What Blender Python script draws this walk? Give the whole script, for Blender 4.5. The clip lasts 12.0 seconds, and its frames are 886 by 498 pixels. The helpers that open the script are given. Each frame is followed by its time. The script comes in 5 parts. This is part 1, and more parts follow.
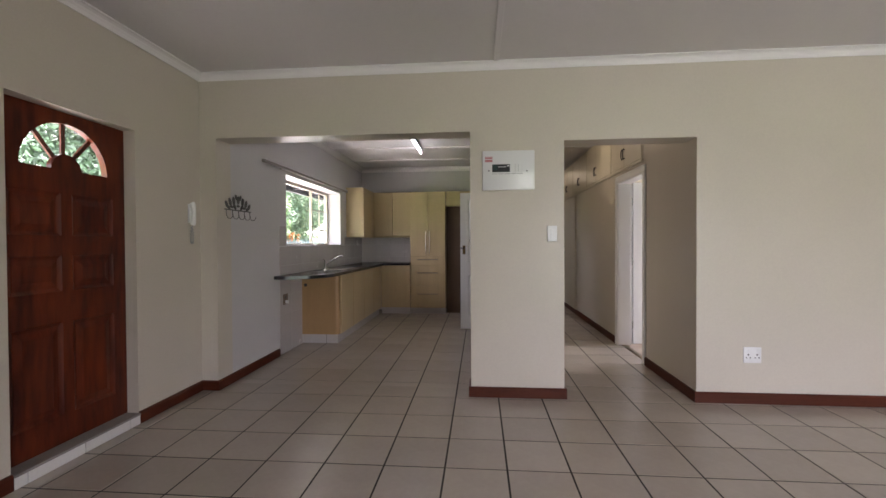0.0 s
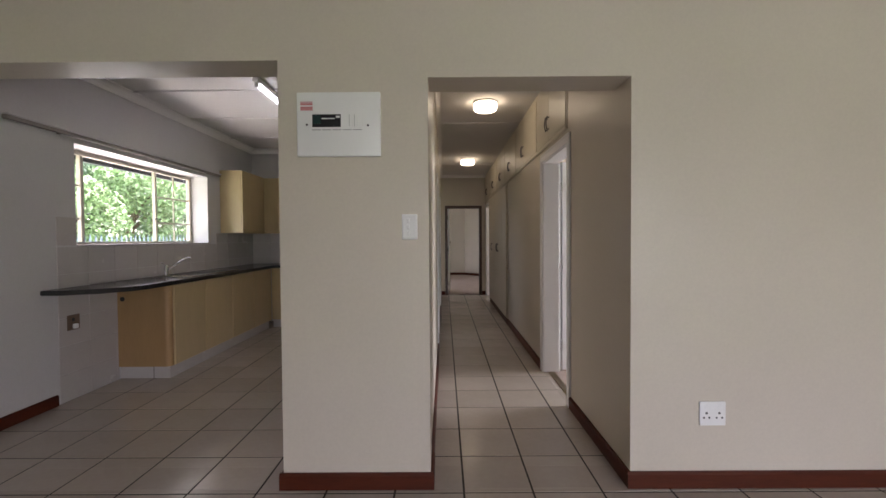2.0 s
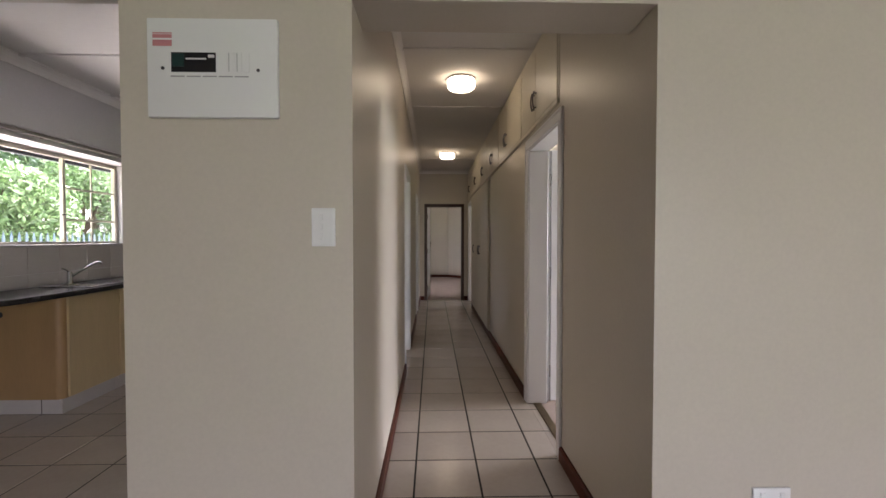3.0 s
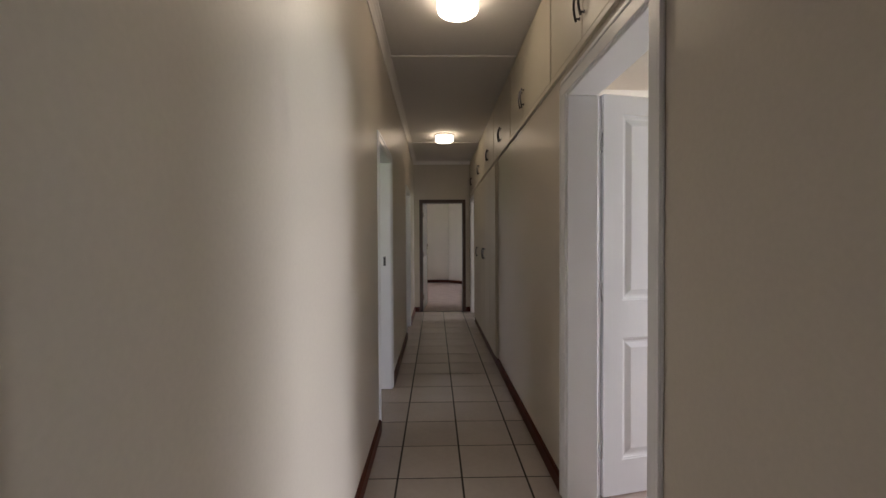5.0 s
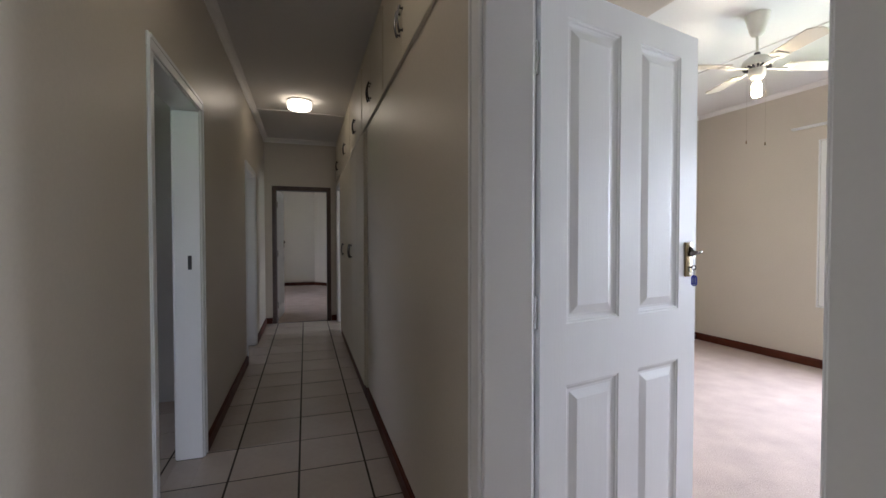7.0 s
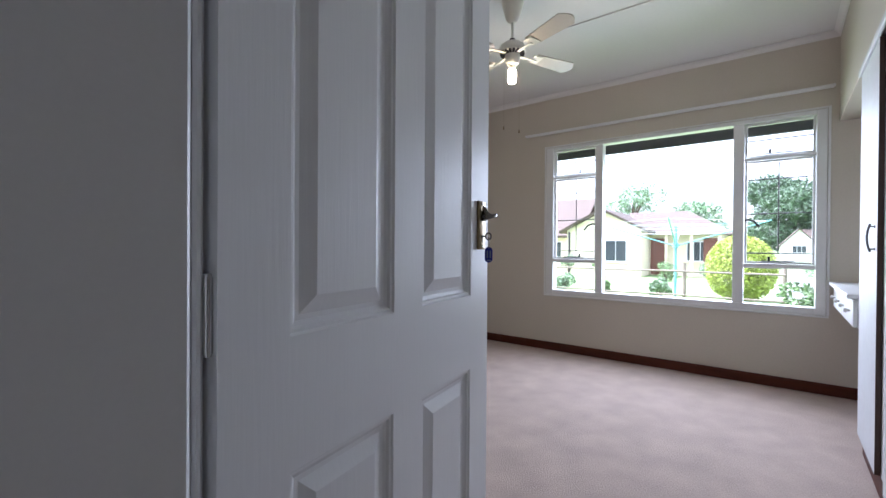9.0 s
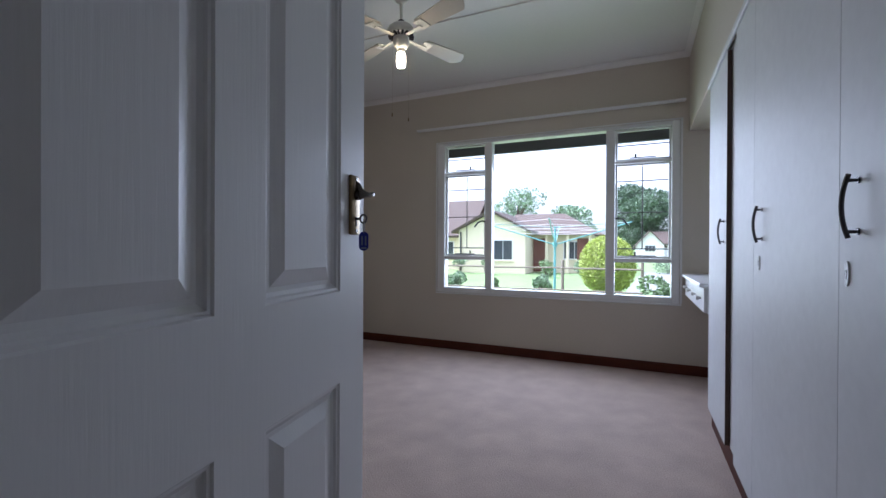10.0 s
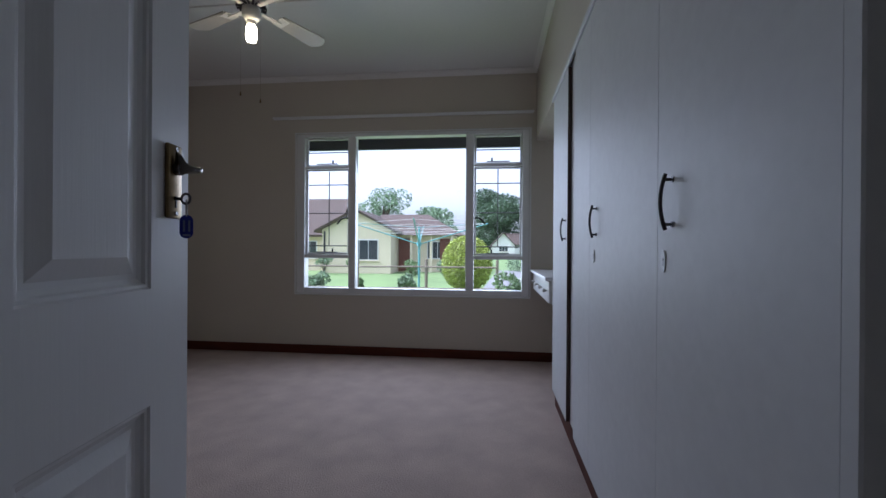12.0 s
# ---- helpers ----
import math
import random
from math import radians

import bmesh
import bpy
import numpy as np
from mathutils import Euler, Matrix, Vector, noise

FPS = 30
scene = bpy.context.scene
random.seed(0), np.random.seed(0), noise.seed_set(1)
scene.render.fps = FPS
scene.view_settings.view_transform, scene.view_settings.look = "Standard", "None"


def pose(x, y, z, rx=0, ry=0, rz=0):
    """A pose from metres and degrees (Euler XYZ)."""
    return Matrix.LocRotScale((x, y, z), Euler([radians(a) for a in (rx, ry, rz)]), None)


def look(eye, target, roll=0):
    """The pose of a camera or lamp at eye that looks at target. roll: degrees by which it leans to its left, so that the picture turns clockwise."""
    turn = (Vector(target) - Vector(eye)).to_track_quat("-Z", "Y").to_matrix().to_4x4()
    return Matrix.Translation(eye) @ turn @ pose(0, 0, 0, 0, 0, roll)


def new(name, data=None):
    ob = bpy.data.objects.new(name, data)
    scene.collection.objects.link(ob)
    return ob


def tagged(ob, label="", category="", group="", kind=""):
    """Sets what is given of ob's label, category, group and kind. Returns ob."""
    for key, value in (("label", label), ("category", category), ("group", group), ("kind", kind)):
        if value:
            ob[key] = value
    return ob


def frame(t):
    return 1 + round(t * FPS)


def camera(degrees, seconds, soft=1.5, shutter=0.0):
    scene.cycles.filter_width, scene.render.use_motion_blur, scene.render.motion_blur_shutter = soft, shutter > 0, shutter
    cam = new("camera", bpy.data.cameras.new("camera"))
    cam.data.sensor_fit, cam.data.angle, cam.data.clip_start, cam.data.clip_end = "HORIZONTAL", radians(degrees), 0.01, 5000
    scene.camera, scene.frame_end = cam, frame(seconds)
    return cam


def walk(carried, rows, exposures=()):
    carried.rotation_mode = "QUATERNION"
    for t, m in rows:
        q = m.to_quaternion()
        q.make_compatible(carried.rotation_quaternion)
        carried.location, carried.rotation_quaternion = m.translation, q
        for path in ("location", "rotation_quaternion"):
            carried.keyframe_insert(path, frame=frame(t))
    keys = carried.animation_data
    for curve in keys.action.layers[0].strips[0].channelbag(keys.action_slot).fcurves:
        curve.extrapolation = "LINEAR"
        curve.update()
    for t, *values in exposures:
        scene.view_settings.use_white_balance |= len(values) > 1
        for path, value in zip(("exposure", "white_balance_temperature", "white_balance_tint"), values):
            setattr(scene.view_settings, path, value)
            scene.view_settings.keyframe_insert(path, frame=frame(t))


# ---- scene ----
cam = camera(91.8, 12.0)
PATH = [
    (0, (0.057, -0.181, 1.292), (-0.113, 1.811, 1.265), -0.3),
    (0.5, (0.282, 0.099, 1.294), (0.148, 2.095, 1.269), -0.3),
    (1, (0.526, 0.428, 1.325), (0.437, 2.426, 1.285), -0.5),
    (1.5, (0.705, 0.806, 1.305), (0.647, 2.805, 1.262), -0.5),
    (2, (0.83, 1.206, 1.304), (0.823, 3.206, 1.257), -0.4),
    (2.5, (0.931, 1.585, 1.323), (0.966, 3.585, 1.274), -0.3),
    (3, (1.02, 1.953, 1.329), (1.069, 3.952, 1.28), -0.0),
    (4.8, (1.134, 3.139, 1.317), (1.165, 5.138, 1.274), -0.3),
    (5, (1.137, 3.259, 1.314), (1.173, 5.258, 1.275), -0.3),
    (5.5, (1.151, 3.545, 1.318), (1.186, 5.545, 1.277), -0.4),
    (6, (1.18, 3.834, 1.31), (1.372, 5.824, 1.267), -0.2),
    (6.5, (1.231, 4.058, 1.291), (1.636, 6.016, 1.249), -0.1),
    (6.7, (1.266, 4.146, 1.281), (1.749, 6.086, 1.239), -0.1),
    (8.3, (1.598, 4.727, 1.184), (2.82, 6.31, 1.156), 0.4),
    (8.5, (1.655, 4.781, 1.16), (2.963, 6.294, 1.147), 0.3),
    (9, (1.776, 4.861, 1.133), (3.278, 6.181, 1.12), 0.4),
    (9.5, (1.9, 4.916, 1.116), (3.562, 6.029, 1.104), 0.4),
    (10, (1.962, 4.94, 1.099), (3.739, 5.858, 1.09), 0.3),
    (10.5, (1.988, 4.962, 1.077), (3.85, 5.692, 1.07), 0.3),
    (11, (2.007, 4.973, 1.07), (3.92, 5.557, 1.063), 0.4),
    (11.5, (2.033, 4.967, 1.071), (3.981, 5.421, 1.066), 0.3),
    (12, (2.044, 4.952, 1.076), (4.016, 5.284, 1.072), 0.4),
]
walk(cam, [(t, look(eye, target, roll)) for t, eye, target, roll in PATH],
     [(0, 4.58, 6400, 21), (2, 4.37, 6400, 21), (3, 4.36, 6400, 21), (5, 4.25, 6300, 20), (6.5, 4.2, 5780, 17), (8.3, 3.55, 5600, 17), (9.5, 2.55, 5350, 18), (10.5, 1.80, 5250, 18), (12, 1.42, 5250, 18)])

# ---- light ----
world = bpy.data.worlds.new("sky")
scene.world = world
world.use_nodes = True
wn = world.node_tree
sky = wn.nodes.new("ShaderNodeTexSky")
sky.sky_type = "NISHITA"
sky.sun_disc = False
sky.sun_elevation = radians(58)
sky.sun_rotation = radians(-14)
sky.air_density, sky.dust_density, sky.ozone_density = 1.0, 4.0, 1.0
overcast = wn.nodes.new("ShaderNodeHueSaturation")
overcast.inputs["Saturation"].default_value = 0.3
wn.links.new(sky.outputs[0], overcast.inputs["Color"])
wn.links.new(overcast.outputs[0], wn.nodes["Background"].inputs[0])
wn.nodes["Background"].inputs[1].default_value = 0.15

sun = new("sun", bpy.data.lights.new("sun", "SUN"))
sun.data.energy, sun.data.angle, sun.data.color = 1.5, radians(15), (1.0, 0.96, 0.9)
sun.matrix_world = look((0, 0, 30), (4.5, -18, 0))


def area(name, eye, target, w, h, power, color, spread=180):
    lamp = new(name, bpy.data.lights.new(name, "AREA"))
    lamp.data.shape, lamp.data.size, lamp.data.size_y = "RECTANGLE", w, h
    lamp.data.energy, lamp.data.color, lamp.data.spread = power, color, radians(spread)
    lamp.matrix_world = look(eye, target)
    return lamp


DAY = (0.93, 0.97, 1.0)
area("daylight_bedroom", (6.42, 6.02, 1.42), (0.3, 5.7, -1.4), 2.1, 1.5, 8.8, DAY, 145)
area("daylight_kitchen", (-2.55, 5.80, 1.69), (5, 5.80, 1.5), 1.9, 0.8, 0.05, DAY)
area("daylight_living", (3.1, -3.28, 1.35), (2.9, 5, -0.3), 2.8, 1.9, 1.95, DAY, 130)
area("daylight_far_room", (-0.48, 14.0, 1.4), (5, 14.2, 1.2), 1.8, 1.2, 0.6, DAY)
area("daylight_bathroom", (-0.9, 11.25, 1.7), (-0.9, 5, 1.5), 0.8, 0.8, 0.5, DAY)
area("daylight_second_bedroom", (5.98, 10.4, 1.35), (0, 10.4, 1.2), 1.0, 1.2, 2.4, DAY)


# ---- materials ----
def material(name, color, rough=0.5, metal=0.0, vary=0.06, scale=3.0, grain=60.0, bump=0.1, depth=0.002,
             random_amount=0.0, stretch=(1, 1, 1), emit=0.0, coat=0.0, dark=None, contrast=1.0):
    m = bpy.data.materials.new(name)
    m.use_nodes = True
    n, l = m.node_tree.nodes, m.node_tree.links
    b = n["Principled BSDF"]
    co = n.new("ShaderNodeTexCoord")
    mp = n.new("ShaderNodeMapping")
    mp.inputs["Scale"].default_value = stretch
    l.new(co.outputs["Object"], mp.inputs[0])
    big, fine = n.new("ShaderNodeTexNoise"), n.new("ShaderNodeTexNoise")
    big.inputs["Scale"].default_value, big.inputs["Detail"].default_value = scale, 4
    fine.inputs["Scale"].default_value, fine.inputs["Detail"].default_value = grain, 5
    for t in (big, fine):
        l.new(mp.outputs[0], t.inputs["Vector"])
    mix = n.new("ShaderNodeMix")
    mix.data_type = "RGBA"
    low = dark if dark else tuple(c * (1 - vary * 2) for c in color)
    high = color if dark else tuple(min(1.0, c * (1 + vary)) for c in color)
    mix.inputs["A"].default_value, mix.inputs["B"].default_value = (*low, 1), (*high, 1)
    add = n.new("ShaderNodeMath")
    add.operation = "MULTIPLY_ADD"
    l.new(fine.outputs[0], add.inputs[0])
    add.inputs[1].default_value = 0.5
    half = n.new("ShaderNodeMath")
    half.operation = "MULTIPLY"
    half.inputs[1].default_value = 0.6
    l.new(big.outputs[0], half.inputs[0])
    l.new(half.outputs[0], add.inputs[2])
    push = n.new("ShaderNodeMapRange")
    push.inputs["From Min"].default_value, push.inputs["From Max"].default_value = 0.55 - 0.5 / contrast, 0.55 + 0.5 / contrast
    l.new(add.outputs[0], push.inputs[0])
    l.new(push.outputs[0], mix.inputs["Factor"])
    out = mix.outputs["Result"]
    if random_amount:
        info, hsv, mr = n.new("ShaderNodeObjectInfo"), n.new("ShaderNodeHueSaturation"), n.new("ShaderNodeMapRange")
        mr.inputs["To Min"].default_value, mr.inputs["To Max"].default_value = 1 - random_amount, 1 + random_amount
        l.new(info.outputs["Random"], mr.inputs[0])
        l.new(mr.outputs[0], hsv.inputs["Value"])
        l.new(out, hsv.inputs["Color"])
        out = hsv.outputs[0]
    l.new(out, b.inputs["Base Color"])
    b.inputs["Metallic"].default_value = metal
    rr = n.new("ShaderNodeMapRange")
    rr.inputs["To Min"].default_value, rr.inputs["To Max"].default_value = max(0.02, rough - 0.07), min(1, rough + 0.07)
    l.new(big.outputs[0], rr.inputs[0])
    l.new(rr.outputs[0], b.inputs["Roughness"])
    b.inputs["Coat Weight"].default_value = coat
    b.inputs["Coat Roughness"].default_value = 0.15
    if bump:
        bp = n.new("ShaderNodeBump")
        bp.inputs["Strength"].default_value, bp.inputs["Distance"].default_value = bump, depth
        l.new(fine.outputs[0], bp.inputs["Height"])
        l.new(bp.outputs[0], b.inputs["Normal"])
    if emit:
        b.inputs["Emission Color"].default_value = (*color, 1)
        b.inputs["Emission Strength"].default_value = emit
    return m


WALL = material("beige_wall_paint", (0.57, 0.515, 0.435), 0.40, vary=0.04, scale=1.3, grain=70, bump=0.15, depth=0.0012, contrast=1.8)
WALLK = material("pale_kitchen_paint", (0.565, 0.545, 0.545), 0.5, vary=0.04, scale=1.3, grain=70, bump=0.15, depth=0.0012, contrast=1.8)
CEIL = material("white_ceiling_paint", (0.72, 0.70, 0.68), 0.8, vary=0.04, scale=1.0, grain=40, bump=0.08, depth=0.001)
CORN = material("white_cornice_paint", (0.80, 0.78, 0.76), 0.6, vary=0.03, bump=0.05)
WHITE = material("white_gloss_paint", (0.80, 0.80, 0.80), 0.32, vary=0.03, scale=2, grain=140, bump=0.06, depth=0.0008)
DOORW = material("white_moulded_door_paint", (0.80, 0.80, 0.80), 0.36, vary=0.02, scale=2, grain=26, bump=0.2, depth=0.0016,
                 stretch=(6, 6, 0.3))
SKIRT = material("varnished_red_brown_timber", (0.085, 0.017, 0.006), 0.5, vary=0.35, scale=4, grain=30, bump=0.1, stretch=(0.6, 0.6, 6))
SKIRT.node_tree.nodes["Principled BSDF"].inputs["Specular IOR Level"].default_value = 0.25
TILE = material("glazed_beige_ceramic_tile", (0.445, 0.385, 0.335), 0.2, vary=0.09, scale=4, grain=26, bump=0.03, depth=0.001, random_amount=0.06)
GROUT = material("dark_grout", (0.024, 0.018, 0.014), 0.9, vary=0.3, grain=120, bump=0.3)
CARPET = material("taupe_carpet", (0.47, 0.37, 0.318), 0.98, vary=0.14, scale=5, grain=130, bump=0.8, depth=0.005, contrast=1.7)
MAHOG = material("varnished_mahogany", (0.17, 0.030, 0.009), 0.36, scale=2.6, grain=7, contrast=2.4, bump=0.12, stretch=(3.2, 3.2, 0.55), dark=(0.022, 0.004, 0.003))
MAHOG.node_tree.nodes["Principled BSDF"].inputs["Specular IOR Level"].default_value = 0.25
# Stained frame timber; the same colour stands for shade in the wardrobe gap.
DARKWOOD_SHADE = material("dark_brown_stain_and_gap_shade", (0.06, 0.028, 0.018), 0.4, vary=0.3, stretch=(6, 6, 0.6))
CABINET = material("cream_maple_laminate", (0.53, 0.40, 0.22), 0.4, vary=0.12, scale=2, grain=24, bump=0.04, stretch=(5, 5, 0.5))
# Warm maple, darkened to hold the shade low in the kitchen.
CABEND = material("warm_maple_end_in_shade", (0.38, 0.23, 0.10), 0.4, vary=0.12, scale=2, grain=24, bump=0.04, stretch=(5, 5, 0.5))
COUNTER = material("dark_granite_worktop", (0.028, 0.025, 0.025), 0.22, vary=0.5, scale=20, grain=220, bump=0.02)
STEEL = material("brushed_steel", (0.62, 0.62, 0.62), 0.25, 1.0, vary=0.06, grain=150, bump=0.03)
DSTEEL = material("dark_pewter_metal", (0.09, 0.085, 0.09), 0.3, 0.9, vary=0.15, grain=150, bump=0.05)
BRASS = material("worn_antique_brass", (0.24, 0.175, 0.09), 0.3, 1.0, vary=0.25, grain=60, bump=0.05)
CUPB = material("cream_cupboard_paint", (0.62, 0.57, 0.46), 0.4, vary=0.04, bump=0.06)
WARD = material("white_wardrobe_paint", (0.66, 0.67, 0.68), 0.55, vary=0.045, scale=2.5, grain=30, bump=0.16, depth=0.0012, contrast=2.0)
BROWNP = material("brown_panel", (0.14, 0.085, 0.055), 0.5, vary=0.15, stretch=(5, 5, 0.5))
PLASTIC = material("white_plastic", (0.78, 0.78, 0.77), 0.3, vary=0.02, bump=0.0)
BLACK = material("black_plastic", (0.012, 0.012, 0.013), 0.35, vary=0.2, bump=0.0)
GLOW = material("glowing_lamp_glass", (1.0, 0.84, 0.58), 0.4, emit=0.52, vary=0.0, bump=0.0)
TUBE = material("glowing_tube", (0.95, 0.97, 1.0), 0.4, emit=0.5, vary=0.0, bump=0.0)
BULB = material("glowing_bulb", (1.0, 0.78, 0.46), 0.4, emit=10.0, vary=0.0, bump=0.0)


def glass_material(name):
    m = bpy.data.materials.new(name)
    m.use_nodes = True
    n, l = m.node_tree.nodes, m.node_tree.links
    n.clear()
    o, t, g, x = (n.new(k) for k in ("ShaderNodeOutputMaterial", "ShaderNodeBsdfTransparent", "ShaderNodeBsdfGlossy", "ShaderNodeMixShader"))
    g.inputs["Roughness"].default_value = 0.02
    x.inputs[0].default_value = 0.05
    l.new(t.outputs[0], x.inputs[1])
    l.new(g.outputs[0], x.inputs[2])
    l.new(x.outputs[0], o.inputs[0])
    return m


GLASS = glass_material("clear_window_glass")


# ---- mesh helpers ----
def box(bm, x0, y0, z0, x1, y1, z1, bevel=0.0, seg=1):
    m = Matrix.LocRotScale(((x0 + x1) / 2, (y0 + y1) / 2, (z0 + z1) / 2), None, (abs(x1 - x0), abs(y1 - y0), abs(z1 - z0)))
    v = bmesh.ops.create_cube(bm, size=1, matrix=m)["verts"]
    if bevel:
        e = list({e for p in v for e in p.link_edges})
        bmesh.ops.bevel(bm, geom=e, offset=bevel, segments=seg, affect="EDGES", profile=0.5)
    return bm


def cyl(bm, p, q, r, r2=None, n=20, caps=True):
    p, q = Vector(p), Vector(q)
    d = q - p
    m = Matrix.Translation((p + q) / 2) @ d.to_track_quat("Z", "Y").to_matrix().to_4x4()
    bmesh.ops.create_cone(bm, cap_ends=caps, segments=n, radius1=r, radius2=r if r2 is None else r2, depth=d.length, matrix=m)
    return bm


def lathe(bm, profile, at=(0, 0, 0), n=28):
    rings = [[bm.verts.new((at[0] + r * math.cos(a), at[1] + r * math.sin(a), at[2] + z))
              for a in (2 * math.pi * i / n for i in range(n))] for r, z in profile]
    for a, b in zip(rings, rings[1:]):
        for i in range(n):
            bm.faces.new((a[i], a[(i + 1) % n], b[(i + 1) % n], b[i]))
    for ring, flip in ((rings[0], True), (rings[-1], False)):
        bm.faces.new(ring[::-1] if flip else ring)
    return bm


def tube(bm, points, r, n=8):
    """A bent rod along points."""
    points = [Vector(p) for p in points]
    rings = []
    for i, p in enumerate(points):
        d = (points[min(i + 1, len(points) - 1)] - points[max(i - 1, 0)]).normalized()
        a = d.orthogonal().normalized() if i == 0 else (rings_a - d * rings_a.dot(d)).normalized()
        rings_a = a
        b = d.cross(a)
        rr = r(i / (len(points) - 1)) if callable(r) else r
        rings.append([bm.verts.new(p + (a * math.cos(t) + b * math.sin(t)) * rr) for t in (2 * math.pi * k / n for k in range(n))])
    for u, v in zip(rings, rings[1:]):
        for i in range(n):
            bm.faces.new((u[i], u[(i + 1) % n], v[(i + 1) % n], v[i]))
    bm.faces.new(rings[0][::-1])
    bm.faces.new(rings[-1])
    return bm


def prism(bm, profile, p, q, across, up=(0, 0, 1)):
    """A profile of (across, up) pairs drawn from p to q."""
    p, q, across, up = Vector(p), Vector(q), Vector(across), Vector(up)
    ends = [[bm.verts.new(e + across * a + up * b) for a, b in profile] for e in (p, q)]
    n = len(profile)
    for i in range(n):
        bm.faces.new((ends[0][i], ends[0][(i + 1) % n], ends[1][(i + 1) % n], ends[1][i]))
    bm.faces.new(ends[0][::-1])
    bm.faces.new(ends[1])
    return bm


def mesh_of(bm, name, mat, smooth=False):
    bmesh.ops.recalc_face_normals(bm, faces=bm.faces)
    me = bpy.data.meshes.new(name)
    bm.to_mesh(me)
    bm.free()
    me.materials.append(mat)
    if smooth:
        for f in me.polygons:
            f.use_smooth = True
        me.set_sharp_from_angle(angle=radians(38))
    return me


def part(name, bm, mat, parent, label="", smooth=False):
    ob = new(name, mesh_of(bm, name, mat, smooth))
    ob.parent = parent
    return tagged(ob, label)


def thing(name, at, label, category, group="", rz=0.0):
    ob = new(name)
    ob.empty_display_size = 0.1
    ob.matrix_world = pose(*at, 0, 0, rz)
    return tagged(ob, label, category, group)


def solid(name, bm, mat, label, category, group="", kind="", smooth=False):
    """A one-mesh thing with its origin at its base."""
    lo = [min(v.co[i] for v in bm.verts) for i in range(3)]
    hi = [max(v.co[i] for v in bm.verts) for i in range(3)]
    at = Vector(((lo[0] + hi[0]) / 2, (lo[1] + hi[1]) / 2, lo[2]))
    bmesh.ops.translate(bm, verts=bm.verts, vec=-at)
    ob = new(name, mesh_of(bm, name, mat, smooth))
    ob.location = at
    return tagged(ob, label, category, group, kind)


def structure(name, bm, mat, label, category, smooth=False):
    ob = new(name, mesh_of(bm, name, mat, smooth))
    return tagged(ob, label, category, "", "structure")


def wall(name, mat, axis, lo, hi, a0, a1, top, openings=(), label="", bottom=0.0):
    """A wall lo..hi thick across axis, from a0 to a1 along it; openings are (b0, b1, z0, z1)."""
    bm = bmesh.new()

    def piece(b0, b1, z0, z1):
        if b1 - b0 > 1e-4 and z1 - z0 > 1e-4:
            if axis == "x":
                box(bm, lo, b0, z0, hi, b1, z1)
            else:
                box(bm, b0, lo, z0, b1, hi, z1)

    at = a0
    for b0, b1, z0, z1 in sorted(openings):
        piece(at, b0, bottom, top)
        piece(b0, b1, bottom, z0)
        piece(b0, b1, z1, top)
        at = b1
    piece(at, a1, bottom, top)
    return structure(name, bm, mat, label, "wall")


COVE = [(0, 0), (0, -1.0), (0.14, -1.0), (0.14, -0.9), (0.22, -0.62), (0.42, -0.34), (0.66, -0.2), (0.9, -0.14), (0.9, 0)]


def cornice(name, runs, z, size, mat=None):
    bm = bmesh.new()
    for p, q, n in runs:
        prism(bm, [(a * size, b * size) for a, b in COVE], (*p, z), (*q, z), (*n, 0))
    return structure(name, bm, mat or CORN, "white plaster cornice along the ceiling edge", "cornice")


def baseboard(name, runs, h=0.085, t=0.018):
    bm = bmesh.new()
    for p, q, n in runs:
        prism(bm, [(0, 0.0), (t, 0.0), (t, h - 0.012), (t - 0.008, h), (0, h)], (*p, 0.003), (*q, 0.003), (*n, 0))
    return structure(name, bm, SKIRT, "varnished red-brown timber skirting board", "baseboard")


# ---- structure ----
LC, KC, HC, BC = 2.785, 2.76, 2.77, 2.80   # ceilings: living room, kitchen, passage, bedroom
BED = Matrix.Translation((1.95, 5.35, 0)) @ Matrix.Rotation(radians(3), 4, "Z") @ Matrix.Translation((-1.95, -5.35, 0))


def bedroom_turn(before):
    """The bedroom wing stands three degrees off square: turn what was built since."""
    for ob in bpy.data.objects:
        if ob not in before and ob.parent is None:
            ob.matrix_basis = BED @ ob.matrix_basis


wall("wall_living_west", WALL, "x", -2.65, -2.40, -3.2, 3.66, LC, [(1.855, 2.705, 0.075, 2.11)], "beige painted plaster wall with the entrance door")
wall("wall_living_front", WALL, "y", 3.42, 3.64, -2.40, 5.0, LC, [(-2.25, -0.019, 0, 2.222), (0.75, 1.79, 0, 2.13)],
     "beige painted plaster wall with kitchen and passage openings")
wall("wall_living_south", WALL, "y", -3.4, -3.2, -2.65, 5.2, LC, [(1.7, 4.5, 0.4, 2.3)], "beige painted plaster wall with wide window")
wall("wall_living_east", WALL, "x", 5.0, 5.2, -3.2, 3.64, LC, (), "beige painted plaster wall")
wall("wall_kitchen_west", WALLK, "x", -2.53, -2.25, 3.64, 8.25, KC, [(4.79, 6.80, 1.26, 2.125)], "pale painted kitchen wall with window")
wall("wall_kitchen_back", WALLK, "y", 8.1, 8.25, -2.25, 0.61, KC, (), "pale painted kitchen back wall")
wall("wall_passage_west", WALL, "x", 0.61, 0.745, 3.64, 11.18, HC + 0.1, [(6.24, 7.07, 0, 2.02), (9.05, 9.85, 0, 2.02)], "beige painted passage wall with doorways")
wall("wall_passage_east", WALL, "x", 1.79, 1.94, 3.64, 11.18, 2.16, [(4.53, 5.385, 0, 2.045), (10.32, 11.06, 0, 2.03)], "beige painted passage wall with doorways")
